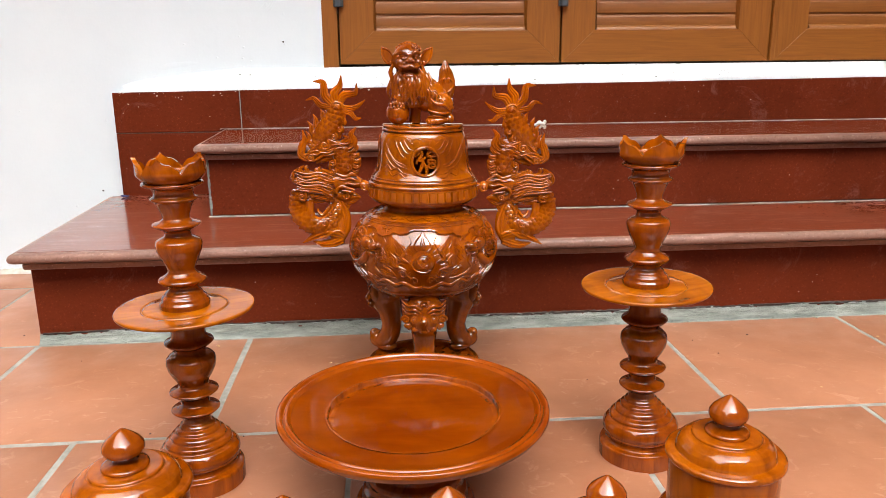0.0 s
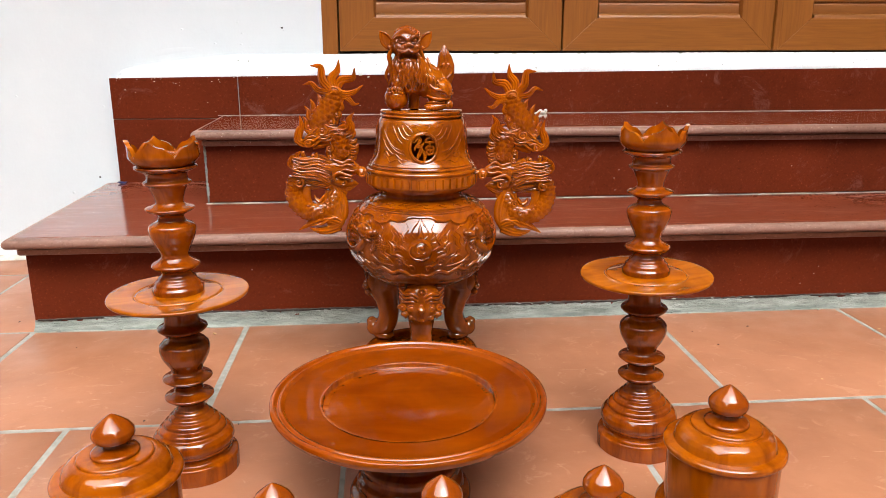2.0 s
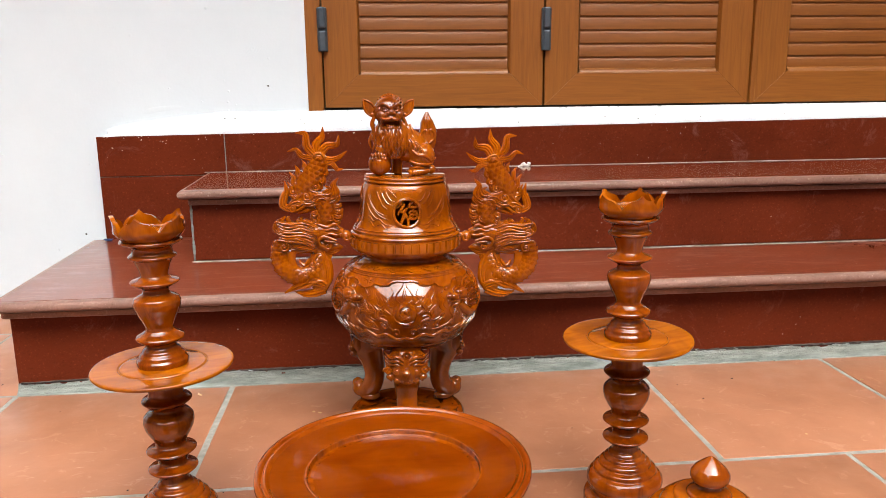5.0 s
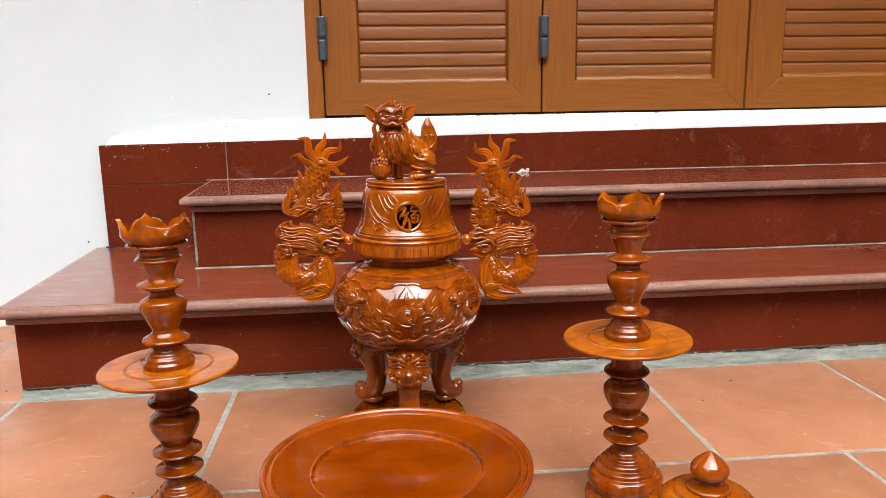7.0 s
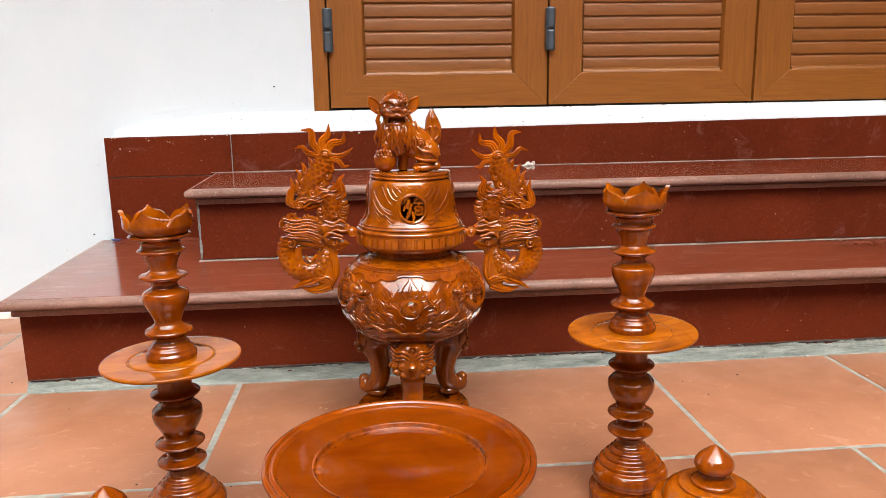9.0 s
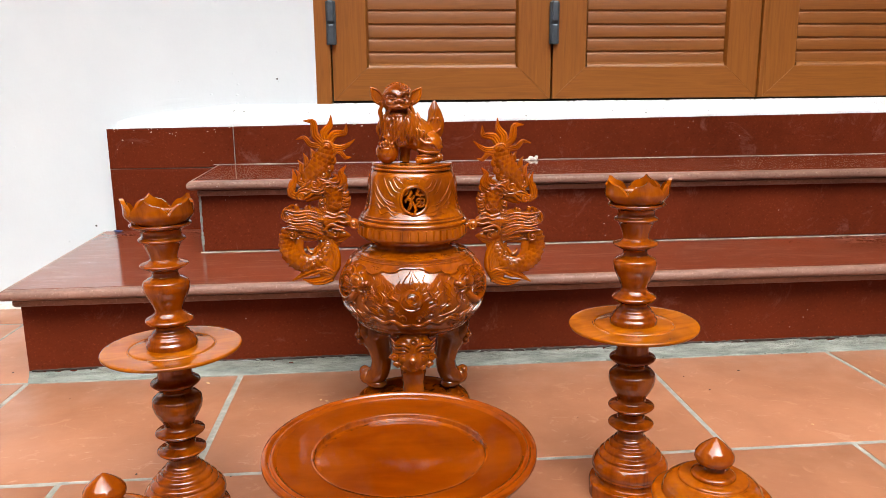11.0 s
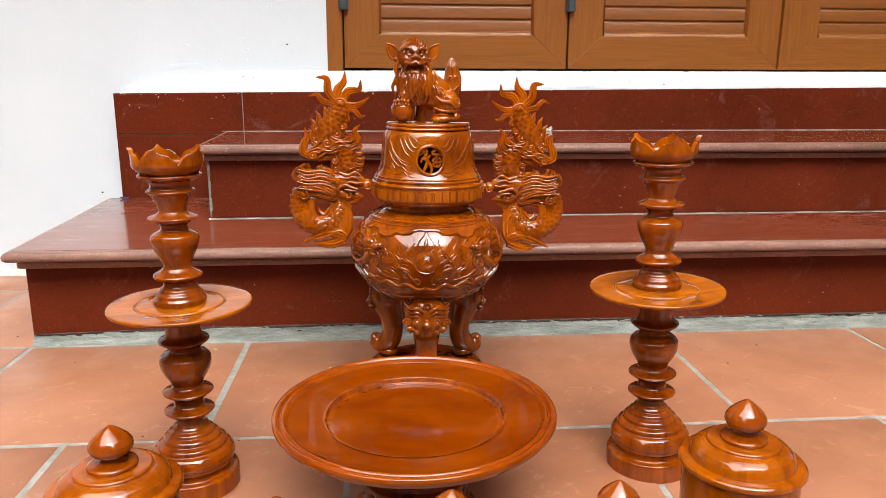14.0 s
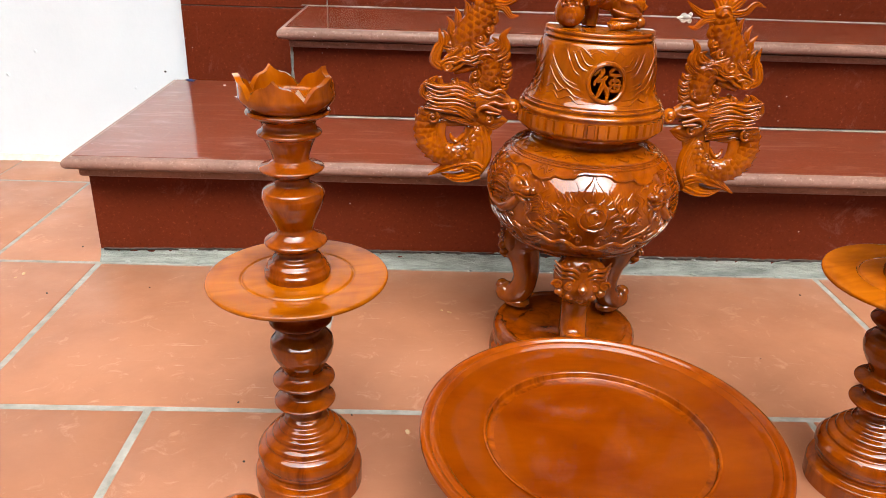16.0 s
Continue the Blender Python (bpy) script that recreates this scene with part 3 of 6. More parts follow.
# ---- folding door ----
def door_leaf(x0, x1, hinge_left):
    name = "door_1"
    y0, y1 = WALL_Y + 0.004, WALL_Y + 0.040
    z0, z1 = 0.5340, 2.66
    st, pz = 0.083, (0.618, 1.50)
    ob = tagged(new(name, Soup().box((x0 + 0.004, y0 + 0.016, z0 + 0.004), (x1 - 0.004, y1, z1 - 0.004)).mesh(name, DOOR_X, 0)),
                "closed folding door leaf, brown wood-grain, with ribbed panels", "door", "folding door leaves", "structure")

    def bar(pname, corners, mat, pitch=0.0):
        v = [(x, y0, z) for x, z in corners] + [(x, y0 + 0.022, z) for x, z in corners]
        bm = bmesh.new()
        vs = [bm.verts.new(p) for p in v]
        for q in ((0, 1, 2, 3), (7, 6, 5, 4), (0, 4, 5, 1), (1, 5, 6, 2), (2, 6, 7, 3), (3, 7, 4, 0)):
            bm.faces.new([vs[i] for i in q])
        bmesh.ops.recalc_face_normals(bm, faces=bm.faces[:])
        bmesh.ops.bevel(bm, geom=bm.edges[:], offset=0.0011, segments=2, profile=0.5, affect="EDGES")
        me = bpy.data.meshes.new(pname)
        bm.to_mesh(me)
        bm.free()
        me.materials.append(mat)
        return part(pname, me, mat, ob)

    xi0, xi1 = x0 + st + 0.006, x1 - st - 0.006
    bar("stile", [(x0, z0), (xi0, pz[0]), (xi0, z1 - st), (x0, z1)], DOOR_Z)
    bar("stile", [(x1, z1), (xi1, z1 - st), (xi1, pz[0]), (x1, z0)], DOOR_Z)
    bar("bottom_rail", [(x0, z0), (x1, z0), (xi1, pz[0]), (xi0, pz[0])], DOOR_X)
    bar("top_rail", [(x1, z1), (x0, z1), (xi0, z1 - st), (xi1, z1 - st)], DOOR_X)
    bar("middle_rail", [(xi0, pz[1]), (xi1, pz[1]), (xi1, pz[1] + 0.09), (xi0, pz[1] + 0.09)], DOOR_X)
    # sloped edge round the panel, wide and rounded at the foot
    mould = Soup()
    for za, zb in ((pz[0], pz[1]), (pz[1] + 0.09, z1 - st)):
        for xa, xb in ((xi0, xi0 + 0.005), (xi1, xi1 - 0.005)):
            mould.add([(xa, y0 + 0.0006, za), (xb, y0 + 0.0120, za), (xa, y0 + 0.02, za), (xa, y0 + 0.0006, zb), (xb, y0 + 0.0120, zb), (xa, y0 + 0.02, zb)], [(0, 1, 4, 3), (1, 2, 5, 4), (2, 0, 3, 5), (0, 2, 1), (3, 4, 5)])
        w = 0.0125
        arc = [(y0 + 0.0004 + 0.0125 * (1 - math.cos(q)), za - 0.001 + w * math.sin(q)) for q in np.linspace(0, math.pi / 2, 7)] + [(y0 + 0.02, za)]
        k = len(arc)
        mould.add([(x, a, b) for x in (xi0 + 0.0052, xi1 - 0.0052) for a, b in arc], [(i, (i + 1) % k, k + (i + 1) % k, k + i) for i in range(k)] + [list(range(k)), [k + i for i in reversed(range(k))]])
    part("panel_moulding", mould, DOOR_X, ob, "", 50)
    # boards with a chamfered upper edge over a groove
    h, y = 0.0352, y0 + 0.0165
    prof = [(y, 0.0002), (y - 0.0050, 0.0004), (y - 0.0062, 0.0020), (y - 0.0058, h - 0.0085), (y - 0.0052, h - 0.0068), (y - 0.0022, h - 0.0034), (y - 0.0018, h - 0.0002)]
    k = len(prof)
    v = [(x, a, b) for x in (xi0 + 0.0064, xi1 - 0.0064) for a, b in prof]
    f = [(i, i + 1, k + i + 1, k + i) for i in range(k - 1)] + [list(range(k)), [k + i for i in range(k)]]
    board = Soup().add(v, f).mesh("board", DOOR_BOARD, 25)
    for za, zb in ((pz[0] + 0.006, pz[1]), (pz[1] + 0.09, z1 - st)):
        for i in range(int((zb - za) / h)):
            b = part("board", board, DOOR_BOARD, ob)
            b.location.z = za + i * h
    if hinge_left:
        for z in (0.7305, 1.55, 2.35):
            hg = part("hinge", Soup().box((x0 - 0.0125, y0 - 0.013, z - 0.0545), (x0 + 0.0125, y0 - 0.001, z + 0.0545), 0.003), HINGE, ob, "dark grey metal hinge", 0)
            for a, b in ((z - 0.055, z - 0.003), (z + 0.003, z + 0.055)):
                part("knuckle", Soup().box((x0 - 0.009, y0 - 0.021, a), (x0 + 0.009, y0 - 0.0135, b), 0.004), HINGE, hg, "", 0)
    return ob


def door():
    fr = structure("door_frame", Soup().box((DOOR_X0, WALL_Y - 0.003, DOOR_Z0), (0.0215, WALL_Y + 0.09, DOOR_Z1), 0.002)
                   .box((2.355, WALL_Y - 0.003, DOOR_Z0), (DOOR_X1, WALL_Y + 0.09, DOOR_Z1), 0.002)
                   .box((0.022, WALL_Y - 0.003, 2.67), (2.3545, WALL_Y + 0.09, DOOR_Z1), 0.002), DOOR_Z, "brown wood-grain door frame set in the white wall", "door frame", 0)
    # black sheet that paints the shade seen through the gaps
    part("gap_shade", Soup().box((0.0218, WALL_Y + 0.042, DOOR_Z0 - 0.004), (2.3545, WALL_Y + 0.06, 2.668)), NEAR_BLACK, fr, "black sheet added for the shade in the gaps round the door leaves", 0)
    for a, b, hl in ((0.0255, 0.6035, True), (0.6085, 1.1795, True), (1.1965, 1.7735, False), (1.7785, 2.351, True)):
        door_leaf(a, b, hl)
    astragal = Soup().box((1.1805, WALL_Y - 0.006, 0.5335), (1.1955, WALL_Y + 0.03, 2.66), 0.003)
    part("astragal", astragal, DOOR_Z, fr, "narrow upright cover strip between door leaves", 0)


door()


# ---- turned pieces ----
CANDLE_BASE = [(0.0590, 0.0), (0.0593, 0.0205), (0.0580, 0.0238), (0.0545, 0.0246), (0.0500, 0.0256), (0.0484, 0.0290), (0.0490, 0.0330), (0.0520, 0.0352), (0.0528, 0.0372), (0.0520, 0.0388), (0.0535, 0.0405), (0.0549, 0.0450),
               (0.0540, 0.0512), (0.0505, 0.0560), (0.0470, 0.0582), (0.0455, 0.0588), (0.0448, 0.0605), (0.0455, 0.0622), (0.0440, 0.0648), (0.0400, 0.0672), (0.0378, 0.0680), (0.0372, 0.0696), (0.0375, 0.0710), (0.0355, 0.0738),
               (0.0318, 0.0758), (0.0302, 0.0768), (0.0304, 0.0784), (0.0290, 0.0806), (0.0255, 0.0826), (0.0240, 0.0836), (0.0242, 0.0852), (0.0222, 0.0878), (0.0192, 0.0900), (0.0186, 0.0950), (0.0190, 0.0975)]
CANDLE_LOW = [(0.0190, 0.0972), (0.0205, 0.1000), (0.0290, 0.1040), (0.0328, 0.1075), (0.0322, 0.1092), (0.0250, 0.1115), (0.0190, 0.1145), (0.0183, 0.1180), (0.0200, 0.1250),
              (0.0285, 0.1300), (0.0330, 0.1335), (0.0322, 0.1352), (0.0240, 0.1380), (0.0200, 0.1405), (0.0195, 0.1445), (0.0225, 0.1500), (0.0270, 0.1570), (0.0315, 0.1660),
              (0.0332, 0.1740), (0.0322, 0.1810), (0.0270, 0.1865), (0.0205, 0.1890), (0.0195, 0.1910), (0.0210, 0.1955), (0.0290, 0.1995), (0.0327, 0.2030), (0.0318, 0.2052),
              (0.0250, 0.2085), (0.0228, 0.2120), (0.0225, 0.2180), (0.0240, 0.2290), (0.0290, 0.2390)]
CANDLE_PLATE = [(0.0260, 0.2385), (0.0500, 0.2400), (0.0820, 0.2450), (0.0895, 0.2478), (0.0908, 0.2505), (0.0895, 0.2525), (0.0800, 0.2522), (0.0572, 0.2520), (0.0562, 0.2508),
                (0.0548, 0.2508), (0.0538, 0.2524), (0.0400, 0.2530), (0.0010, 0.2530)]
CANDLE_HIGH = [(0.0322, 0.2528), (0.0328, 0.2540), (0.0328, 0.2590), (0.0310, 0.2612), (0.0298, 0.2630), (0.0290, 0.2662), (0.0252, 0.2690), (0.0242, 0.2722), (0.0200, 0.2755), (0.0190, 0.2790),
               (0.0205, 0.2820), (0.0275, 0.2850), (0.0312, 0.2885), (0.0300, 0.2908), (0.0225, 0.2945), (0.0178, 0.2990), (0.0176, 0.3030), (0.0215, 0.3120), (0.0258, 0.3205), (0.0292, 0.3290),
               (0.0302, 0.3355), (0.0285, 0.3405), (0.0222, 0.3440), (0.0170, 0.3462), (0.0162, 0.3520), (0.0190, 0.3545), (0.0275, 0.3585), (0.0312, 0.3615), (0.0300, 0.3632), (0.0210, 0.3660),
               (0.0168, 0.3690), (0.0180, 0.3750), (0.0215, 0.3840), (0.0250, 0.3905), (0.0292, 0.3930), (0.0302, 0.3945), (0.0292, 0.3960), (0.0255, 0.3978), (0.0248, 0.4030), (0.0275, 0.4075),
               (0.0350, 0.4105), (0.0392, 0.4132), (0.0385, 0.4152), (0.0335, 0.4165)]


def lotus_cup(z0, petals=5, n=160):
    """A bowl whose rim is cut into pointed petals that curl outward."""
    s = Soup()
    m, v, f = 11, [], []

    def shell(a, h, inner):
        k = (a * petals / (2 * math.pi)) % 1.0
        e = 1 - abs(2 * k - 1)
        top = 0.0125 + 0.0197 * (0.62 * math.sin(min(1.0, e / 0.55) * math.pi / 2) + 0.38 * e ** 5)
        z = top * h
        lip = max(0.0, z - 0.012) / 0.021
        r = 0.0340 + 0.0104 * math.sin(min(z / 0.014, 1.0) * math.pi / 2) - 0.0018 * lip + 0.0050 * lip ** 3 * e - 0.0014 * (1 - e) ** 2 * h
        if inner:
            r -= 0.0068 - 0.0014 * h
            z = max(z, 0.0110)
        return (r * math.cos(a), r * math.sin(a), z0 + z)

    for i in range(n):
        a = 2 * math.pi * i / n
        v += [shell(a, j / (m - 1), False) for j in range(m)] + [shell(a, 1 - j / (m - 1), True) for j in range(m)]
    w = 2 * m
    for i in range(n):
        for j in range(w - 1):
            f.append((i * w + j, ((i + 1) % n) * w + j, ((i + 1) % n) * w + j + 1, i * w + j + 1))
    f.append([i * w for i in range(n)])
    f.append([i * w + w - 1 for i in range(n)])
    return s.add(v, f)


def candlestick(place, tall, turn, tilt, wide=0.944):
    ob = thing("candlestick", place, "tall turned candlestick of glossy amber-brown lacquered wood", "candlestick", "pair of candlesticks", turn, tilt)
    ob.scale = (wide, wide, tall)
    part("base", Soup().lathe(rounded(CANDLE_BASE, 0.0006)), WOOD, ob)
    part("lower_stem", Soup().lathe(rounded(CANDLE_LOW, 0.0012)), WOOD, ob)
    part("drip_plate", Soup().lathe(rounded(CANDLE_PLATE, 0.001), 96), WOOD_PLATE, ob, "wide thin drip plate with a turned groove")
    part("upper_stem", Soup().lathe(rounded(CANDLE_HIGH, 0.0012)), WOOD, ob)
    part("lotus_cup", lotus_cup(0.4155), WOOD_JAR, ob, "cup cut into pointed lotus petals", 55)
    return ob


candlestick((0.4762, 1.217, 0.0), 0.998, 18, (0.0, -1.3))
candlestick((-0.1285, 1.209, 0.0), 0.972, 12.6, (0.0, -0.4))


def fruit_dish(place):
    ob = thing("fruit_dish", place, "wide round footed dish of glossy red-brown lacquered wood", "dish")
    ob.scale = (0.979, 0.979, 1.0)
    z = 0.140
    plate = [(0.045, z - 0.048), (0.070, z - 0.046), (0.110, z - 0.036), (0.148, z - 0.022), (0.163, z - 0.012), (0.168, z - 0.005), (0.1672, z - 0.001), (0.164, z), (0.1614, z - 0.0006), (0.1592, z - 0.0032),
             (0.1580, z - 0.0034), (0.1562, z - 0.0016), (0.1542, z - 0.0018), (0.1500, z - 0.0050), (0.1350, z - 0.0072), (0.1120, z - 0.0084), (0.1068, z - 0.0090), (0.1056, z - 0.0152), (0.1008, z - 0.0152), (0.0900, z - 0.0150), (0.0500, z - 0.0148), (0.0005, z - 0.0148)]
    part("plate", Soup().lathe(rounded(plate, 0.0012), 128), WOOD_DISH, ob, "shallow dish top with a raised rim and a turned ring")
    # glossy bead round the rim and round the inner ring, open bands laid on the plate
    rim = Soup().lathe(rounded([(0.1634, z - 0.0122), (0.1684, z - 0.0050), (0.1677, z - 0.0008), (0.1640, z + 0.0005), (0.1613, z - 0.0001), (0.1591, z - 0.0027), (0.1580, z - 0.0029), (0.1562, z - 0.0011), (0.1541, z - 0.0013), (0.1500, z - 0.0046)], 0.0008), 128)
    rim.f = rim.f[:-2]
    part("rim", rim, WOOD_RIM, ob, "glossy beaded rim of the dish", 60)
    ring = Soup().lathe(rounded([(0.1086, z - 0.0081), (0.1070, z - 0.0078), (0.1060, z - 0.0084), (0.1052, z - 0.0140), (0.1042, z - 0.0147), (0.1020, z - 0.0148), (0.0985, z - 0.0148)], 0.0004), 128)
    ring.f = ring.f[:-2]
    part("ring", ring, WOOD, ob, "turned step round the middle of the dish", 60)
    foot = [(0.076, 0.0), (0.0765, 0.010), (0.074, 0.014), (0.068, 0.0165), (0.0655, 0.021), (0.067, 0.026), (0.066, 0.031), (0.0615, 0.034), (0.0595, 0.040), (0.0615, 0.046), (0.060, 0.051), (0.054, 0.056),
            (0.049, 0.066), (0.048, 0.076), (0.053, 0.086), (0.060, 0.0925)]
    part("foot", Soup().lathe(rounded(foot, 0.0012)), WOOD, ob)
    return ob


fruit_dish((0.1530, 1.119, 0.0))


def lidded_jar(place, size, tall, label, category, group):
    ob = thing("lidded_jar", place, label, category, group)
    ob.scale = (size, size, size * tall)
    foot = [(0.058, 0.0), (0.060, 0.004), (0.059, 0.012), (0.052, 0.017), (0.044, 0.024), (0.041, 0.034), (0.045, 0.046), (0.055, 0.058), (0.064, 0.068), (0.069, 0.078), (0.0688, 0.084), (0.064, 0.088), (0.0598, 0.089)]
    part("foot", Soup().lathe(rounded(foot, 0.001)), WOOD_JAR, ob)
    body = [(0.0598, 0.0888), (0.0600, 0.100), (0.0605, 0.150), (0.0600, 0.1515)]
    part("body", Soup().lathe(rounded(body, 0.001)), WOOD_JAR, ob)
    lid = [(0.0590, 0.1512), (0.0640, 0.1528), (0.0654, 0.1550), (0.0650, 0.1582), (0.0625, 0.1600), (0.0560, 0.1601), (0.0543, 0.1604), (0.0539, 0.1635), (0.0524, 0.1682), (0.0492, 0.1724), (0.0442, 0.1757), (0.0396, 0.1773),
           (0.0381, 0.1766), (0.0372, 0.1773), (0.0377, 0.1789), (0.0364, 0.1802), (0.0345, 0.1804), (0.0240, 0.1802), (0.0212, 0.1798), (0.0222, 0.1812), (0.0218, 0.1834), (0.0196, 0.1848), (0.0150, 0.1857), (0.0112, 0.1868), (0.0092, 0.1888), (0.0090, 0.1908),
           (0.0128, 0.1924), (0.0175, 0.1958), (0.0196, 0.2005), (0.0191, 0.2050), (0.0160, 0.2100), (0.0105, 0.2152), (0.0052, 0.2195), (0.0012, 0.2222), (0.0004, 0.2223)]
    cut = lid.index((0.0212, 0.1798))
    ld = part("lid", Soup().lathe(rounded(lid[:cut + 1], 0.0007), 96), WOOD_JAR, ob)
    part("knob", Soup().lathe(rounded([(1.09 * r, z) for r, z in lid[cut:]], 0.0008), 72), WOOD, ld, "pointed turned knob", 60)
    return ob


lidded_jar((0.4635, 0.945, 0.0), 0.908, 1.078, "glossy amber lacquered wooden jar with a domed lid and pointed knob", "jar", "pair of large lidded jars")
lidded_jar((-0.1305, 0.951, 0.0), 0.920, 1.022, "glossy amber lacquered wooden jar with a domed lid and pointed knob", "jar", "pair of large lidded jars")
for x, y, k in ((0.0325, 0.838, 0.0), (0.1700, 0.838, 0.0), (0.3075, 0.842, 0.0)):
    lidded_jar((x, y, 0.0), 0.82, 1.09, "small glossy amber lacquered wooden cup with a knobbed lid", "cup", "row of small lidded cups")


# ---- incense burner ----
BELLY = [(0.0690, 0.1650), (0.0775, 0.1695), (0.0940, 0.1825), (0.1060, 0.1965), (0.1140, 0.2120), (0.1180, 0.2280), (0.1195, 0.2430), (0.1180, 0.2580), (0.1110, 0.2720), (0.1005, 0.2850), (0.0880, 0.2950)]


def belly_point(a, z, out=0.0):
    """The place on the belly at a degrees from the front and height z."""
    r = float(np.interp(z, [q[1] for q in BELLY], [q[0] for q in BELLY])) + out
    a = radians(a)
    return (r * math.sin(a), -r * math.cos(a), z)


def ridge(s, line, radii, place, n=7, steps=4, out=0.0006, flat=1.0):
    """A carved stroke that lies on a surface: line of (degrees, height)."""
    pts = [place(a, z, out) for a, z in line]
    mid = Vector(pts[len(pts) // 2])
    s.tube(pts, radii, n, flat, (mid.x, mid.y, 0.001), steps)


def spiral(a, z, r, turns, start, flip=1, squash=1.0):
    """Points of a cloud scroll; r in metres."""
    out = []
    for i in range(int(turns * 7) + 1):
        t = i / 7
        q = r * (1 - 0.82 * t / turns)
        b = radians(start) + flip * 2 * math.pi * t
        out.append((a + squash * math.degrees(q * math.cos(b) / 0.12), z + q * math.sin(b)))
    return out


def belly_mesh():
    """A polished round belly carved in low relief: pearl and flames in front, a dragon on each side, clouds below."""
    s = Soup().lathe(curve_profile(BELLY, 6), 160)
    B = belly_point

    def lock(line, w, out=0.0, hairs=(-0.5, 0.5)):
        """A flowing lock: a flat swell with hair lines along it."""
        w *= 1.25
        ridge(s, line, [0.35 * w, w, 0.85 * w, 0.12 * w], B, 10, 6, out, 0.6)
        for k in hairs:
            d = math.degrees(k * w / 0.118)
            up = abs(line[-1][1] - line[0][1]) > 0.12 * abs(line[-1][0] - line[0][0]) / 57.3
            ridge(s, [(a + (d if up else 0), z + (0 if up else k * w)) for a, z in line], [0.10 * w, 0.24 * w, 0.22 * w, 0.08 * w], B, 6, 5, out + 0.52 * w)

    for o in (0, 180):
        h = 0.2400
        # pearl with its whirl
        s.blob(B(o, h, -0.0105), (0.0200, 0.0235, 0.0200), (0, 0, o), 32, 20)
        ridge(s, [(o + 1 + 4.4 * math.cos(q), h + 0.0065 + 0.0086 * math.sin(q)) for q in np.linspace(0.3, 5.4, 12)], [0.0008, 0.0015, 0.0010], B, 7, 4, 0.0118)
        s.blob(B(o + 1.2, h + 0.0070, 0.0116), (0.0036, 0.0026, 0.0036), None, 12, 8)
        ridge(s, [(o - 4.5, h + 0.010), (o - 7.5, h + 0.001), (o - 5, h - 0.009), (o + 1, h - 0.0125), (o + 6, h - 0.0085)], [0.0006, 0.0014, 0.0016, 0.0013, 0.0006], B, 7, 4, 0.0098)
        ridge(s, [(o - 2.5, h - 0.0065), (o + 0.5, h - 0.0040), (o + 3.5, h - 0.0068)], [0.0005, 0.0011, 0.0005], B, 6, 4, 0.0122)
        # three tongues above it
        ridge(s, [(o, 0.2590), (o, 0.2680), (o, 0.2840)], [0.0042, 0.0040, 0.0004], B, 10, 6, -0.0004, 0.6)
        ridge(s, [(o, 0.2600), (o, 0.2700), (o, 0.2800)], [0.0005, 0.0011, 0.0004], B, 6, 5, 0.0022)
        for d in (-1, 1):
            def side(line):
                return [(o + d * a, z) for a, z in line]

            ridge(s, side([(3.2, 0.2570), (6.4, 0.2630), (5.4, 0.2710), (2.0, 0.2790), (0.4, 0.2860)]), [0.0008, 0.0015, 0.0014, 0.0011, 0.0004], B, 7, 5)
            ridge(s, side([(8.0, 0.2560), (11.0, 0.2620), (9.0, 0.2700), (11.5, 0.2780)]), [0.0006, 0.0012, 0.0011, 0.0004], B, 7, 5)
            # flames beside the pearl, clouds under it
            lock(side([(10.5, 0.2400), (16.0, 0.2470), (14.0, 0.2560), (18.0, 0.2660)]), 0.0036)
            lock(side([(13.0, 0.2280), (21.0, 0.2340), (20.5, 0.2440), (25.0, 0.2540)]), 0.0036)
            ridge(s, side([(17.5, 0.2500), (21.0, 0.2540), (20.0, 0.2600), (23.5, 0.2680)]), [0.0006, 0.0013, 0.0012, 0.0004], B, 7, 4)
            ridge(s, spiral(o + d * 15.5, 0.2205, 0.0072, 1.4, 90 - d * 60, d), [0.0019, 0.0016, 0.0009], B, out=0.0006)
            ridge(s, spiral(o + d * 6.5, 0.2100, 0.0062, 1.2, 90 - d * 60, d), [0.0019, 0.0015, 0.0009], B, out=0.0006)
            ridge(s, spiral(o + d * 18.0, 0.2450, 0.0042, 1.2, 60, d), [0.0014, 0.0009], B, out=0.0006)
            ridge(s, side([(21.0, 0.2180), (24.5, 0.2250), (29.0, 0.2300), (33.0, 0.2270)]), [0.0006, 0.0014, 0.0014, 0.0005], B, 7, 4)
            # long whisker that hangs in a loop over the smooth ground
            ridge(s, side([(43.0, 0.2560), (38.0, 0.2480), (36.5, 0.2380), (39.5, 0.2280), (35.0, 0.2190), (28.0, 0.2150), (21.0, 0.2130)]), [0.0022, 0.0025, 0.0024, 0.0024, 0.0020, 0.0016, 0.0006], B, 8, 5)
            # fine wave cuts over the ground
            for line in ([(24.5, 0.2620), (28.0, 0.2560), (27.0, 0.2480), (31.0, 0.2400)], [(27.5, 0.2660), (31.5, 0.2590), (30.5, 0.2500), (33.5, 0.2420)], [(13.0, 0.2360), (17.0, 0.2370), (22.0, 0.2290), (27.0, 0.2330)],
                         [(9.5, 0.2250), (12.0, 0.2190), (9.5, 0.2140), (12.5, 0.2070)], [(24.0, 0.2110), (29.0, 0.2080), (34.0, 0.2130), (40.0, 0.2110)], [(8.5, 0.2510), (12.5, 0.2530), (12.0, 0.2590), (15.0, 0.2680)]):
                ridge(s, side(line), [0.0006, 0.0015, 0.0014, 0.0005], B, 7, 4, 0.0004)
            ridge(s, spiral(o + d * 25.5, 0.2215, 0.0052, 1.3, 90 - d * 60, d), [0.0017, 0.0012], B, out=0.0006)
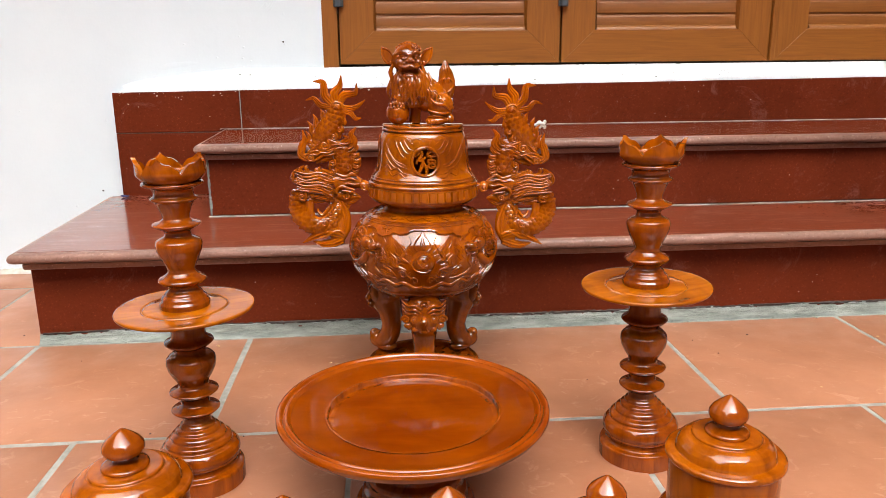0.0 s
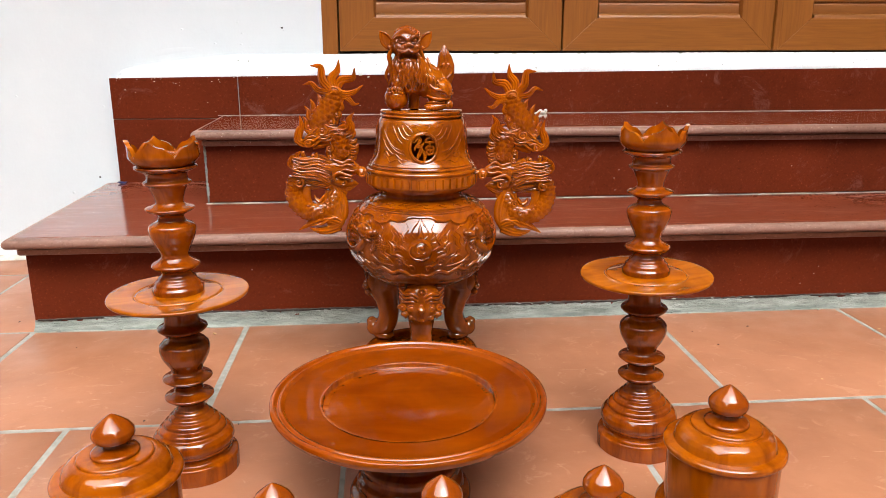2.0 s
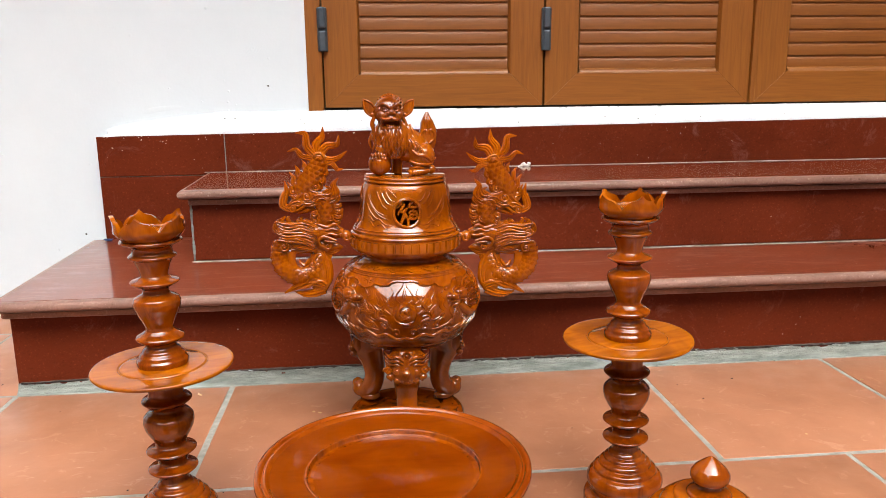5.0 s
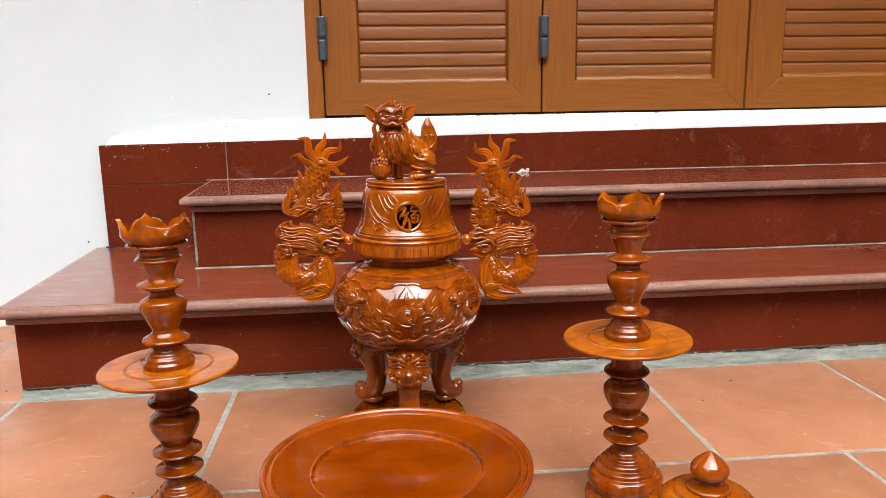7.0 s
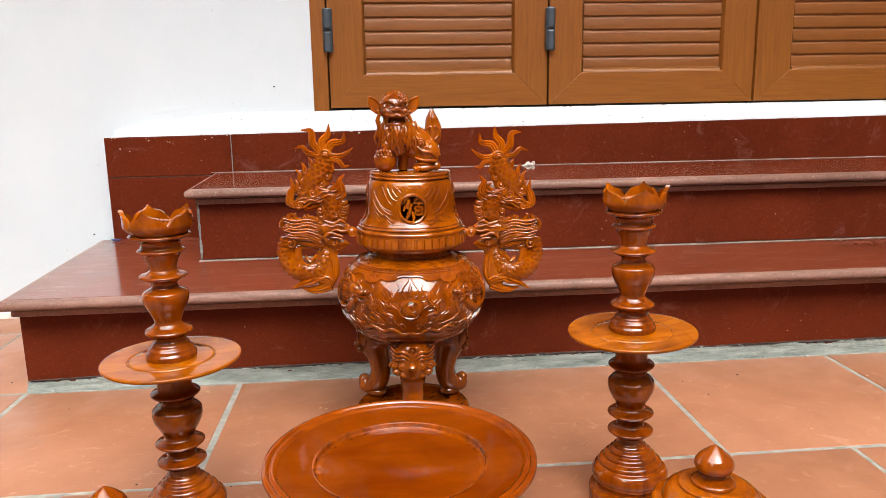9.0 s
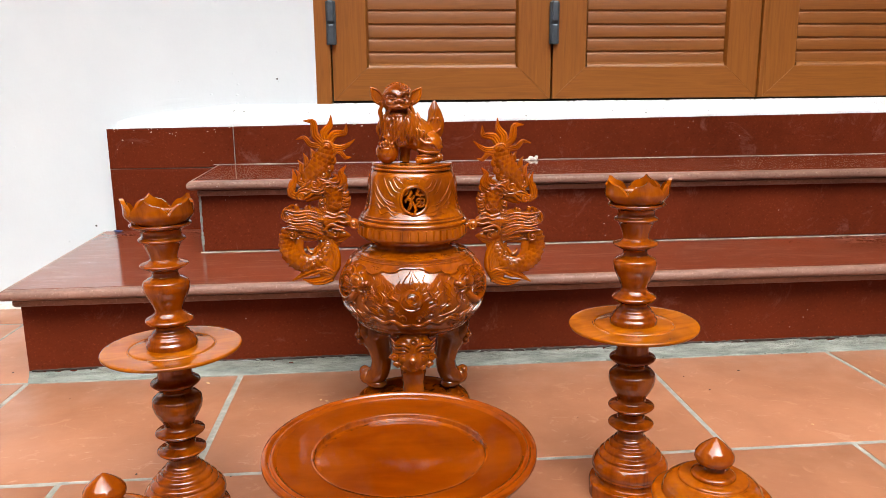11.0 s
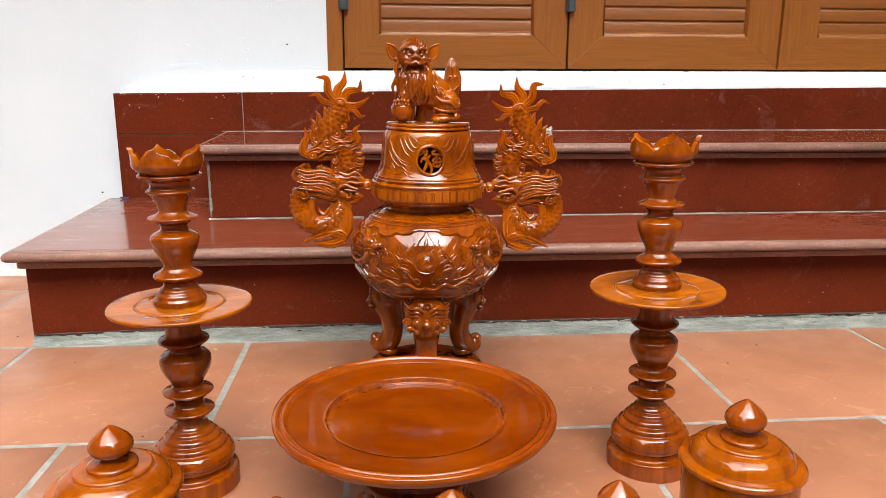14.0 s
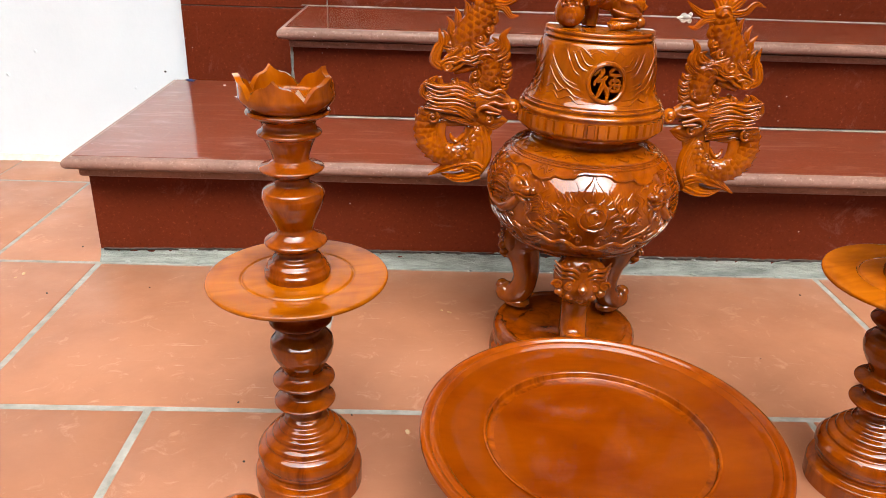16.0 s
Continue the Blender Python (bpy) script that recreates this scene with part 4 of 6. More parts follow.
            ridge(s, spiral(o + d * 29.5, 0.2345, 0.0046, 1.3, 30, d), [0.0015, 0.0011], B, out=0.0006)
            # cloud bank along the underside
            for k, (lo, w) in enumerate(((0.0, 0.0030), (0.0052, 0.0019))):
                ridge(s, side([(0, 0.2000 - lo), (7, 0.1975 - lo), (15, 0.2060 - lo), (23, 0.2010 - lo), (31, 0.2085 - lo), (39, 0.2035 - lo), (48, 0.2120 - lo), (60, 0.2050 - lo), (72, 0.2130 - lo), (84, 0.2060 - lo), (90, 0.2090 - lo)]), [w, w * 1.1, w], B, 8, 4, 0.0006)
            ridge(s, side([(26, 0.2090), (31, 0.1990), (37, 0.1920), (45, 0.1900)]), [0.0008, 0.0018, 0.0016, 0.0006], B, 7, 4)
            # dragon: neck, skull, snout, jaws, eye, horn
            ridge(s, side([(46, 0.2480), (52, 0.2360), (60, 0.2280), (70, 0.2290), (80, 0.2380), (88, 0.2500)]), [0.0060, 0.0078, 0.0082, 0.0078, 0.0070, 0.0060], B, 10, 6, -0.0010)
            s.blob(B(o + d * 49, 0.2615, 0.0000), (0.0140, 0.0105, 0.0105), (0, 0, o + d * 49), 18, 12)
            s.blob(B(o + d * 40, 0.2600, 0.0025), (0.0095, 0.0080, 0.0062), (0, d * 14, o + d * 40), 16, 10)
            s.blob(B(o + d * 35.5, 0.2620, 0.0045), (0.0052, 0.0052, 0.0044), None, 12, 8)
            s.blob(B(o + d * 42, 0.2490, 0.0008), (0.0086, 0.0060, 0.0036), (0, -d * 20, o + d * 42), 12, 8)
            s.blob(B(o + d * 45.5, 0.2660, 0.0085), 0.0036, None, 12, 10)
            ridge(s, side([(39, 0.2650), (43, 0.2710), (49, 0.2720), (54, 0.2690)]), [0.0010, 0.0022, 0.0022, 0.0010], B, 7, 4, 0.0060)
            ridge(s, side([(34, 0.2560), (39, 0.2540), (45, 0.2550), (50, 0.2520)]), [0.0008, 0.0016, 0.0016, 0.0006], B, 7, 4, 0.0060)
            ridge(s, spiral(o + d * 35, 0.2650, 0.0034, 1.1, 20, d), [0.0013, 0.0009], B, out=0.0068)
            ridge(s, side([(52, 0.2690), (57, 0.2770), (64, 0.2790), (70, 0.2760)]), [0.0028, 0.0026, 0.0020, 0.0006], B, 8, 4, 0.0020)
            ridge(s, side([(30, 0.2680), (34, 0.2740), (40, 0.2760), (45, 0.2800)]), [0.0006, 0.0015, 0.0015, 0.0006], B, 7, 4, 0.0010)
            # mane streaming back and down
            for i in range(4):
                z = 0.2660 - 0.0085 * i
                lock(side([(55, z), (63 + 2 * i, z + 0.0035 - 0.002 * i), (71 + 2 * i, z - 0.0035 * i), (81 + i, z + 0.0045 - 0.006 * i)]), 0.0040, 0.0008)
            for i in range(4):
                lock(side([(52 + 8 * i, 0.2340 - 0.001 * i), (57 + 8 * i, 0.2230), (52 + 8 * i, 0.2110), (45 + 8 * i, 0.2010 + 0.001 * i)]), 0.0040, 0.0008)
            for i in range(3):
                ridge(s, spiral(o + d * (58 + 11 * i), 0.2790 - 0.003 * (i % 2), 0.0046, 1.3, 60 * i, d), [0.0015, 0.0009], B, out=0.0012)
            for i in range(3):
                lock(side([(34 + 15 * i, 0.1960), (39 + 15 * i, 0.1900), (46 + 15 * i, 0.1900), (52 + 15 * i, 0.1960)]), 0.0026)
    # raised cloud collar with a cut edge
    cusps = ([0, 7, 11, 13, 20, 26, 28, 34, 40, 44, 52, 58, 66, 76, 82, 90], [0.2865, 0.2868, 0.2850, 0.2815, 0.2800, 0.2815, 0.2775, 0.2750, 0.2775, 0.2830, 0.2850, 0.2815, 0.2830, 0.2860, 0.2825, 0.2860])
    m, v, f = 360, [], []
    for i in range(m):
        a = 360 * i / m - 180
        e = float(np.interp(abs((a + 90) % 180 - 90), *cusps))
        v += [B(a, e, -0.002), B(a, e - 0.0004, 0.0034), B(a, e + 0.0012, 0.0046), B(a, e + 0.0032, 0.0030), B(a, 0.2945, 0.0022), B(a, 0.2950, -0.004)]
    for i in range(m):
        for k in range(6):
            f.append((i * 6 + k, ((i + 1) % m) * 6 + k, ((i + 1) % m) * 6 + (k + 1) % 6, i * 6 + (k + 1) % 6))
    s.add(v, f)
    for z, r in ((0.2902, 0.0013), (0.2926, 0.0010), (0.2944, 0.0015)):
        ridge(s, [(i * 6, z) for i in range(61)], [r, r], B, 6, 2, 0.0030)
    for i in range(40):
        ridge(s, [(i * 9, 0.2908), (i * 9 + 3.5, 0.2918), (i * 9 + 6.5, 0.2906)], [0.0003, 0.0009, 0.0003], B, 6, 3, 0.0030)
    # small scrolls and wave lines that crowd the ground beside the heads
    rnd = random.Random(7)
    for i in range(330):
        a, z = rnd.uniform(-180, 180), rnd.uniform(0.188, 0.282)
        if abs((a + 90) % 180 - 90) < 33 + 120 * max(0.0, 0.245 - z):
            continue
        if i % 2:
            ridge(s, spiral(a, z, rnd.uniform(0.0035, 0.0060), 1.3, rnd.uniform(0, 360), rnd.choice((-1, 1))), [0.0015, 0.0010], B, 6, 3, 0.0016)
        else:
            w, h = rnd.uniform(6, 11), rnd.uniform(-0.008, 0.006)
            for k in range(3):
                ridge(s, [(a, z + 0.0034 * k), (a + w * 0.4, z + 0.004 + 0.0034 * k), (a + w * 0.8, z + h + 0.0030 * k), (a + w * 1.2, z + h + 0.004 + 0.0026 * k)], [0.0005, 0.0014, 0.0014, 0.0005], B, 6, 3, 0.0012)
    # drooping scalloped edge round the foot
    m, v, f = 360, [], []
    for i in range(m):
        a = 360 * i / m
        e = 0.1770 + 0.0024 * abs(math.sin(radians(a * 7.5))) ** 0.7
        v += [B(a, e, -0.004), B(a, e, 0.0022), B(a, e + 0.0014, 0.0030), B(a, e + 0.0040, 0.0012), B(a, e + 0.0070, -0.0030)]
    for i in range(m):
        for k in range(5):
            f.append((i * 5 + k, ((i + 1) % m) * 5 + k, ((i + 1) % m) * 5 + (k + 1) % 5, i * 5 + (k + 1) % 5))
    return s.add(v, f)


def leg_mesh():
    """A cabriole leg towards -y with a carved beast mask on its knee."""
    s = Soup()
    P = lambda r, z, x=0.0: (x, -r, z + 0.011 * min(1.0, max(0.0, (z - 0.075) / 0.045)))
    s.tube([P(0.048, 0.178), P(0.066, 0.158), P(0.071, 0.138), P(0.064, 0.116), P(0.061, 0.096), P(0.068, 0.077), P(0.084, 0.066)], [0.016, 0.028, 0.027, 0.020, 0.0165, 0.017, 0.015], 14, 1.0, (1, 0, 0))
    s.blob(P(0.088, 0.070), (0.015, 0.014, 0.015), None, 14, 10)
    s.blob(P(0.095, 0.078), (0.010, 0.008, 0.008), None, 12, 8)
    s.blob(P(0.072, 0.060), (0.014, 0.020, 0.009), None, 12, 8)
    # mask: swirl on the brow, winged brows, beak, scrolled cheeks
    s.blob(P(0.0770, 0.1500), (0.0320, 0.0165, 0.0270), None, 24, 16)
    s.blob(P(0.0800, 0.1330), (0.0240, 0.0140, 0.0120), None, 18, 12)

    def curl(x, z, r, sgn, out, w=0.0019):
        s.tube([P(out + 0.0015 * t, z + r * (1 - 0.78 * t) * math.sin(8 * t), x + sgn * r * (1 - 0.78 * t) * math.cos(8 * t)) for t in np.linspace(0, 1, 13)], [w, w * 0.6], 8)

    curl(0.0, 0.1670, 0.0066, 1, 0.0925)
    s.blob(P(0.0935, 0.1670), (0.0030, 0.0030, 0.0030), None, 10, 8)
    # short beak over a scalloped chin
    s.tube([P(0.0940, 0.1480), P(0.1000, 0.1420), P(0.0985, 0.1330)], [0.0030, 0.0062, 0.0010], 12)
    for x, z, r in ((0.0, 0.1235, 0.0075), (-0.0125, 0.1260, 0.0070), (0.0125, 0.1260, 0.0070), (-0.0240, 0.1310, 0.0065), (0.0240, 0.1310, 0.0065)):
        s.blob(P(0.0880 - 6.0 * x * x, z, x), (r, 0.0060, r * 0.8), None, 14, 10)
    for d in (-1, 1):
        # curling horns that sweep up and out from the swirl
        for z0, w, out in ((0.1600, 0.0032, 0.0955), (0.1535, 0.0030, 0.0950), (0.1470, 0.0028, 0.0935)):
            s.tube([P(out, z0, d * 0.005), P(out - 0.001, z0 + 0.006, d * 0.014), P(out - 0.007, z0 + 0.004, d * 0.024), P(out - 0.014, z0 + 0.011, d * 0.033)], [0.6 * w, w, 0.9 * w, 0.25 * w], 9)
        curl(d * 0.0145, 0.1415, 0.0064, -d, 0.0930, 0.0021)
        s.blob(P(0.0915, 0.1415, d * 0.0145), (0.0058, 0.0045, 0.0058), None, 12, 10)
        curl(d * 0.0275, 0.1410, 0.0062, d, 0.0870, 0.0022)
        s.blob(P(0.0850, 0.1410, d * 0.0275), (0.0056, 0.0045, 0.0056), None, 12, 10)
        for i in range(3):
            s.tube([P(0.0940 - 0.001 * i, 0.1300 + 0.001 * i, d * (0.003 + 0.008 * i)), P(0.0915 - 0.003 * i, 0.1230 + 0.001 * i, d * (0.005 + 0.009 * i)), P(0.0860 - 0.004 * i, 0.1180 + 0.003 * i, d * (0.004 + 0.010 * i))], [0.0012, 0.0020, 0.0006], 7)
    return s


BELL = [(0.0835, 0.3580), (0.0828, 0.3615), (0.0806, 0.3660), (0.0766, 0.3725), (0.0736, 0.3800), (0.0720, 0.3880), (0.0712, 0.3990), (0.0706, 0.4100), (0.0697, 0.4190), (0.0680, 0.4275), (0.0650, 0.4340), (0.0615, 0.4370)]


def bell_point(a, z, out=0.0):
    r = float(np.interp(z, [q[1] for q in BELL], [q[0] for q in BELL])) + out
    a = radians(a)
    return (r * math.sin(a), -r * math.cos(a), z)


HOLE = (0.8, 0.3955, 0.0210)


def bell_mesh():
    """The lid's bell: two skins with a round opening in front, and carved lines."""
    s = Soup()
    n, prof = 240, curve_profile(BELL, 5)
    k, v, f = len(prof), [], []
    inside = lambda a, z: math.hypot(((a - HOLE[0] + 180) % 360 - 180) * radians(1) * 0.0727, z - HOLE[1]) < HOLE[2]
    for skin in (0.0, 0.0055):
        for i in range(n):
            a = 360 * i / n
            for r, z in prof:
                v.append(((r - skin) * math.sin(radians(a)), -(r - skin) * math.cos(radians(a)), z))
    for q in (0, n * k):
        for i in range(n):
            j = (i + 1) % n
            for m in range(k - 1):
                if not inside(360 * (i + 0.5) / n, (prof[m][1] + prof[m + 1][1]) / 2):
                    f.append((q + i * k + m, q + j * k + m, q + j * k + m + 1, q + i * k + m + 1))
    s.add(v, f)
    s.lathe(rounded([(0.0570, 0.4362), (0.0640, 0.4372), (0.0655, 0.4390), (0.0642, 0.4408), (0.0625, 0.4418), (0.0638, 0.4432), (0.0643, 0.4452), (0.0630, 0.4468), (0.0005, 0.4470)], 0.0006), 96)
    P = bell_point
    for turn in (0, 120, 240):
        for d in (-1, 1):
            # flame locks sweeping out from the medallion, waves below, scallops above
            for line, w in (([(56, 0.4200), (47, 0.4060), (37, 0.3950), (24, 0.3900)], 0.0012), ([(52, 0.4100), (43, 0.3985), (33, 0.3890), (22, 0.3850)], 0.0011), ([(57, 0.4070), (50, 0.3960), (41, 0.3870), (30, 0.3820)], 0.0010),
                            ([(58, 0.3830), (50, 0.3880), (43, 0.3810), (35, 0.3850), (26, 0.3780), (15, 0.3760)], 0.0011), ([(57, 0.3760), (48, 0.3800), (40, 0.3730), (31, 0.3775), (22, 0.3710), (8, 0.3720)], 0.0011),
                            ([(36, 0.4330), (30, 0.4200), (24, 0.4100), (17, 0.4070)], 0.0012), ([(28, 0.4300), (24, 0.4215), (19, 0.4140), (13, 0.4130)], 0.0010), ([(40, 0.4270), (35, 0.4160), (30, 0.4060), (24, 0.4010)], 0.0010), ([(20, 0.4310), (17, 0.4240), (12, 0.4185)], 0.0009),
                            ([(9, 0.4300), (7, 0.4240), (3.5, 0.4190)], 0.0008), ([(38, 0.4310), (32, 0.4250), (25, 0.4305), (17, 0.4245), (9, 0.4295), (0, 0.4250)], 0.0010)):
                ridge(s, [(turn + d * a, z) for a, z in line], [0.25 * w, 0.9 * w, w, 0.25 * w], P, 7, 4, 0.0001)
    for z, r in ((0.3625, 0.0014), (0.3665, 0.0010)):
        ridge(s, [(i * 6, z) for i in range(61)], [r, r], P, 6, 2)
    return s


def medallion_mesh():
    """The round opening's rim, and the sign for good fortune standing in it."""
    s = Soup()
    ring = [(HOLE[0] + math.degrees(HOLE[2] * math.cos(t) / 0.0727), HOLE[1] + HOLE[2] * math.sin(t)) for t in np.linspace(0, 2 * math.pi, 41)]
    ridge(s, ring, [0.0026, 0.0026], bell_point, 8, 2, 0.0004)
    R = HOLE[2]

    def stroke(line, w):
        pts = [bell_point(HOLE[0] + math.degrees(x * R / 0.0727), HOLE[1] + y * R, -0.0020) for x, y in line]
        s.tube(pts, [q * R for q in w], 8, 0.7, (0, 1, 0), 5)

    # seal-like sign: radical with its swung strokes, then roof, mouth and field
    stroke([(-0.95, 0.30), (-0.62, 0.46), (-0.42, 0.72), (-0.26, 0.56), (-0.40, 0.26), (-0.62, 0.02), (-0.66, -0.18)], [0.06, 0.10, 0.12, 0.13, 0.12, 0.09, 0.06])
    stroke([(-0.64, 0.10), (-0.34, 0.06), (-0.10, 0.20), (0.02, 0.36)], [0.08, 0.12, 0.11, 0.06])
    stroke([(-0.22, 0.16), (-0.20, -0.18), (-0.34, -0.52), (-0.50, -0.86)], [0.11, 0.15, 0.13, 0.08])
    stroke([(-0.16, -0.10), (0.02, -0.36), (0.10, -0.62), (0.04, -0.98)], [0.10, 0.12, 0.12, 0.08])
    stroke([(0.14, 0.50), (0.30, 0.70), (0.48, 0.78), (0.64, 0.68), (0.78, 0.46)], [0.09, 0.12, 0.13, 0.12, 0.08])
    stroke([(0.10, 0.42), (0.46, 0.38), (0.86, 0.40)], [0.08, 0.11, 0.08])
    stroke([(0.46, 0.40), (0.46, 0.10)], [0.09, 0.09])
    stroke([(0.30, -0.16), (0.18, -0.02), (0.30, 0.12), (0.46, 0.06), (0.64, 0.12), (0.76, -0.02), (0.64, -0.16), (0.46, -0.12), (0.30, -0.16), (0.22, -0.06)], [0.08, 0.08])
    stroke([(0.30, -0.18), (0.20, -0.32), (0.34, -0.44), (0.60, -0.44), (0.74, -0.32), (0.64, -0.18)], [0.08, 0.09, 0.09, 0.08])
    stroke([(0.46, 0.06), (0.46, -0.44)], [0.07, 0.07])
    stroke([(0.20, -0.16), (0.98, -0.16)], [0.05, 0.05])
    return s


def lid_ring_mesh():
    """The band round the lid, fluted all the way round."""
    prof = rounded([(0.0640, 0.3245), (0.0700, 0.3240), (0.0790, 0.3265), (0.0850, 0.3310), (0.0862, 0.3335), (0.0862, 0.3348), (0.0862, 0.3356), (0.0862, 0.3498), (0.0862, 0.3508), (0.0862, 0.3522), (0.0880, 0.3545), (0.0885, 0.3562), (0.0872, 0.3582), (0.0842, 0.3592)], 0.0004)
    n, k = 46 * 10, len(prof)
    v, f = [], []
    for i in range(n):
        a = 2 * math.pi * i / n
        w = (i % 10) / 10
        lift = 0.0032 * min(1.0, max(0.0, min(w, 0.8 - w) / 0.08))
        for r, z in prof:
            q = r + (lift if 0.3353 < z < 0.3503 else 0.0)
            v.append((q * math.cos(a), q * math.sin(a), z))
    for i in range(n):
        for m in range(k - 1):
            f.append((i * k + m, ((i + 1) % n) * k + m, ((i + 1) % n) * k + m + 1, i * k + m + 1))
    return Soup().add(v, f)


def lion_mesh():
    """A seated guardian lion, its paw on a ball; the lid's finial."""
    s = Soup()
    # trunk, chest, haunch, hind foot
    s.blob((0.010, 0.006, 0.046), (0.034, 0.023, 0.026), (0, 34, 0), 24, 16)
    s.blob((-0.010, -0.004, 0.056), (0.028, 0.022, 0.030), None, 24, 16)
    s.blob((0.032, 0.000, 0.028), (0.0215, 0.0230, 0.0225), (0, -12, 0), 24, 16)
    s.blob((0.026, -0.016, 0.0065), (0.0180, 0.0100, 0.0064), None, 18, 12)
    s.blob((0.046, -0.010, 0.0090), (0.0075, 0.0085, 0.0075), None, 14, 10)
    for i in range(4):
        s.blob((0.0125 + 0.0045 * i, -0.0245 + 0.0006 * i, 0.0052), (0.0027, 0.0040, 0.0040), None, 10, 8)
    # ball with petals under the paw, forelegs
    s.blob((-0.0345, -0.010, 0.0178), 0.0180, None, 28, 18)
    s.tube([(-0.016, -0.010, 0.052), (-0.028, -0.016, 0.043), (-0.036, -0.018, 0.036)], [0.0130, 0.0105, 0.0085], 14)
    s.tube([(-0.004, 0.008, 0.050), (-0.006, 0.008, 0.025), (-0.008, 0.006, 0.001)], [0.012, 0.009, 0.009], 12)
    for i in range(5):
        s.blob((-0.0455 + 0.0048 * i, -0.0215 - 0.001 * (2 - abs(i - 2)), 0.0335 - 0.0012 * abs(i - 2)), (0.0028, 0.0052, 0.0042), None, 10, 8)
        s.blob((-0.0450 + 0.0050 * i, -0.0245, 0.0285 - 0.001 * abs(i - 2)), (0.0025, 0.0030, 0.0025), None, 8, 6)
    # skull, muzzle, jaw
    s.blob((-0.0195, -0.009, 0.0985), (0.0225, 0.0205, 0.0225), None, 24, 18)
    s.blob((-0.0160, -0.026, 0.0905), (0.0150, 0.0090, 0.0085), None, 18, 12)
    s.blob((-0.0150, -0.0335, 0.0975), (0.0060, 0.0045, 0.0042), None, 12, 10)
    s.blob((-0.0160, -0.023, 0.0735), (0.0135, 0.0090, 0.0055), None, 16, 10)
    for i in range(5):
        s.blob((-0.0220 + 0.0030 * i, -0.0300, 0.0775), (0.0013, 0.0013, 0.0020), None, 8, 6)
    for d in (-1, 1):
        # eyes under heavy brows, nostrils, cheeks, curling moustache
        s.blob((-0.0160 + d * 0.0095, -0.0265, 0.1035), (0.0042, 0.0036, 0.0034), None, 14, 10)
        s.tube([(-0.0155 + d * 0.0030, -0.0305, 0.1040), (-0.0160 + d * 0.0085, -0.0300, 0.1088), (-0.0170 + d * 0.0150, -0.0245, 0.1082), (-0.018 + d * 0.0195, -0.018, 0.1045)], [0.0018, 0.0028, 0.0026, 0.0012], 8)
        s.tube([(-0.0155 + d * 0.0045, -0.0290, 0.1003), (-0.0160 + d * 0.0100, -0.0290, 0.0996), (-0.017 + d * 0.0150, -0.0245, 0.1015)], [0.0008, 0.0014, 0.0008], 6)
        s.blob((-0.0150 + d * 0.0046, -0.0345, 0.0960), (0.0032, 0.0030, 0.0026), None, 10, 8)
        s.blob((-0.0165 + d * 0.0135, -0.0240, 0.0940), (0.0064, 0.0062, 0.0056), None, 14, 10)
        s.tube([(-0.0155, -0.0345, 0.0898), (-0.0155 + d * 0.0060, -0.0345, 0.0868), (-0.0160 + d * 0.0130, -0.0300, 0.0880), (-0.0165 + d * 0.0180, -0.0240, 0.0925)], [0.0018, 0.0023, 0.0021, 0.0008], 8)
        s.tube([(-0.0160 + d * 0.0130, -0.0255, 0.0860), (-0.0160 + d * 0.0150, -0.0220, 0.0780), (-0.0160 + d * 0.0120, -0.0240, 0.0720)], [0.0024, 0.0026, 0.0020], 8)
        # broad cupped ear: a leaf with a raised outer edge
        ex = -0.0195 + d * 0.0215
        s.tube([(ex, -0.006, 0.0930), (ex + d * 0.0075, -0.007, 0.1010), (ex + d * 0.0110, -0.008, 0.1095), (ex + d * 0.0165, -0.008, 0.1165)], [0.0045, 0.0082, 0.0070, 0.0012], 14, 0.28)
        s.tube([(ex + d * 0.0010, -0.0085, 0.0885), (ex + d * 0.0120, -0.0105, 0.0960), (ex + d * 0.0165, -0.0110, 0.1060), (ex + d * 0.0175, -0.0095, 0.1170)], [0.0012, 0.0016, 0.0016, 0.0008], 8)
        s.tube([(ex, -0.0085, 0.1040), (ex + d * 0.0060, -0.0105, 0.1120), (ex + d * 0.0175, -0.0095, 0.1170)], [0.0010, 0.0014, 0.0008], 8)
        s.blob((ex + d * 0.0035, -0.0115, 0.0935), (0.0032, 0.0030, 0.0032), None, 10, 8)
        for i in range(4):
            s.tube([(ex - d * 0.001, -0.011 + 0.006 * i, 0.092), (ex + d * 0.0040, -0.012 + 0.007 * i, 0.080), (ex + d * 0.0015, -0.013 + 0.007 * i, 0.068), (ex + d * 0.0060, -0.013 + 0.007 * i, 0.054)], [0.0026, 0.0034, 0.0030, 0.0008], 8)
    # hair combed back over the crown
    for row, (y0, z0, n) in enumerate(((-0.0265, 0.1085, 9), (-0.0185, 0.1155, 10), (-0.0080, 0.1190, 10))):
        for i in range(n):
            u = (2 * i - n + 1) / (n - 1)
            x, drop = -0.0175 + 0.0170 * u, 0.0075 * u * u
            s.tube([(x, y0, z0 - drop), (x + 0.0022, y0 + 0.0035, z0 + 0.0035 - drop), (x - 0.0010, y0 + 0.0080, z0 + 0.0055 - 1.1 * drop), (x + 0.0015, y0 + 0.0130, z0 + 0.0045 - 1.3 * drop)], [0.0010, 0.0019, 0.0019, 0.0008], 7)
    # beard and mane: long waved locks in three tiers over a full breast
    s.blob((-0.0135, -0.0115, 0.0560), (0.0290, 0.0150, 0.0310), None, 24, 16)
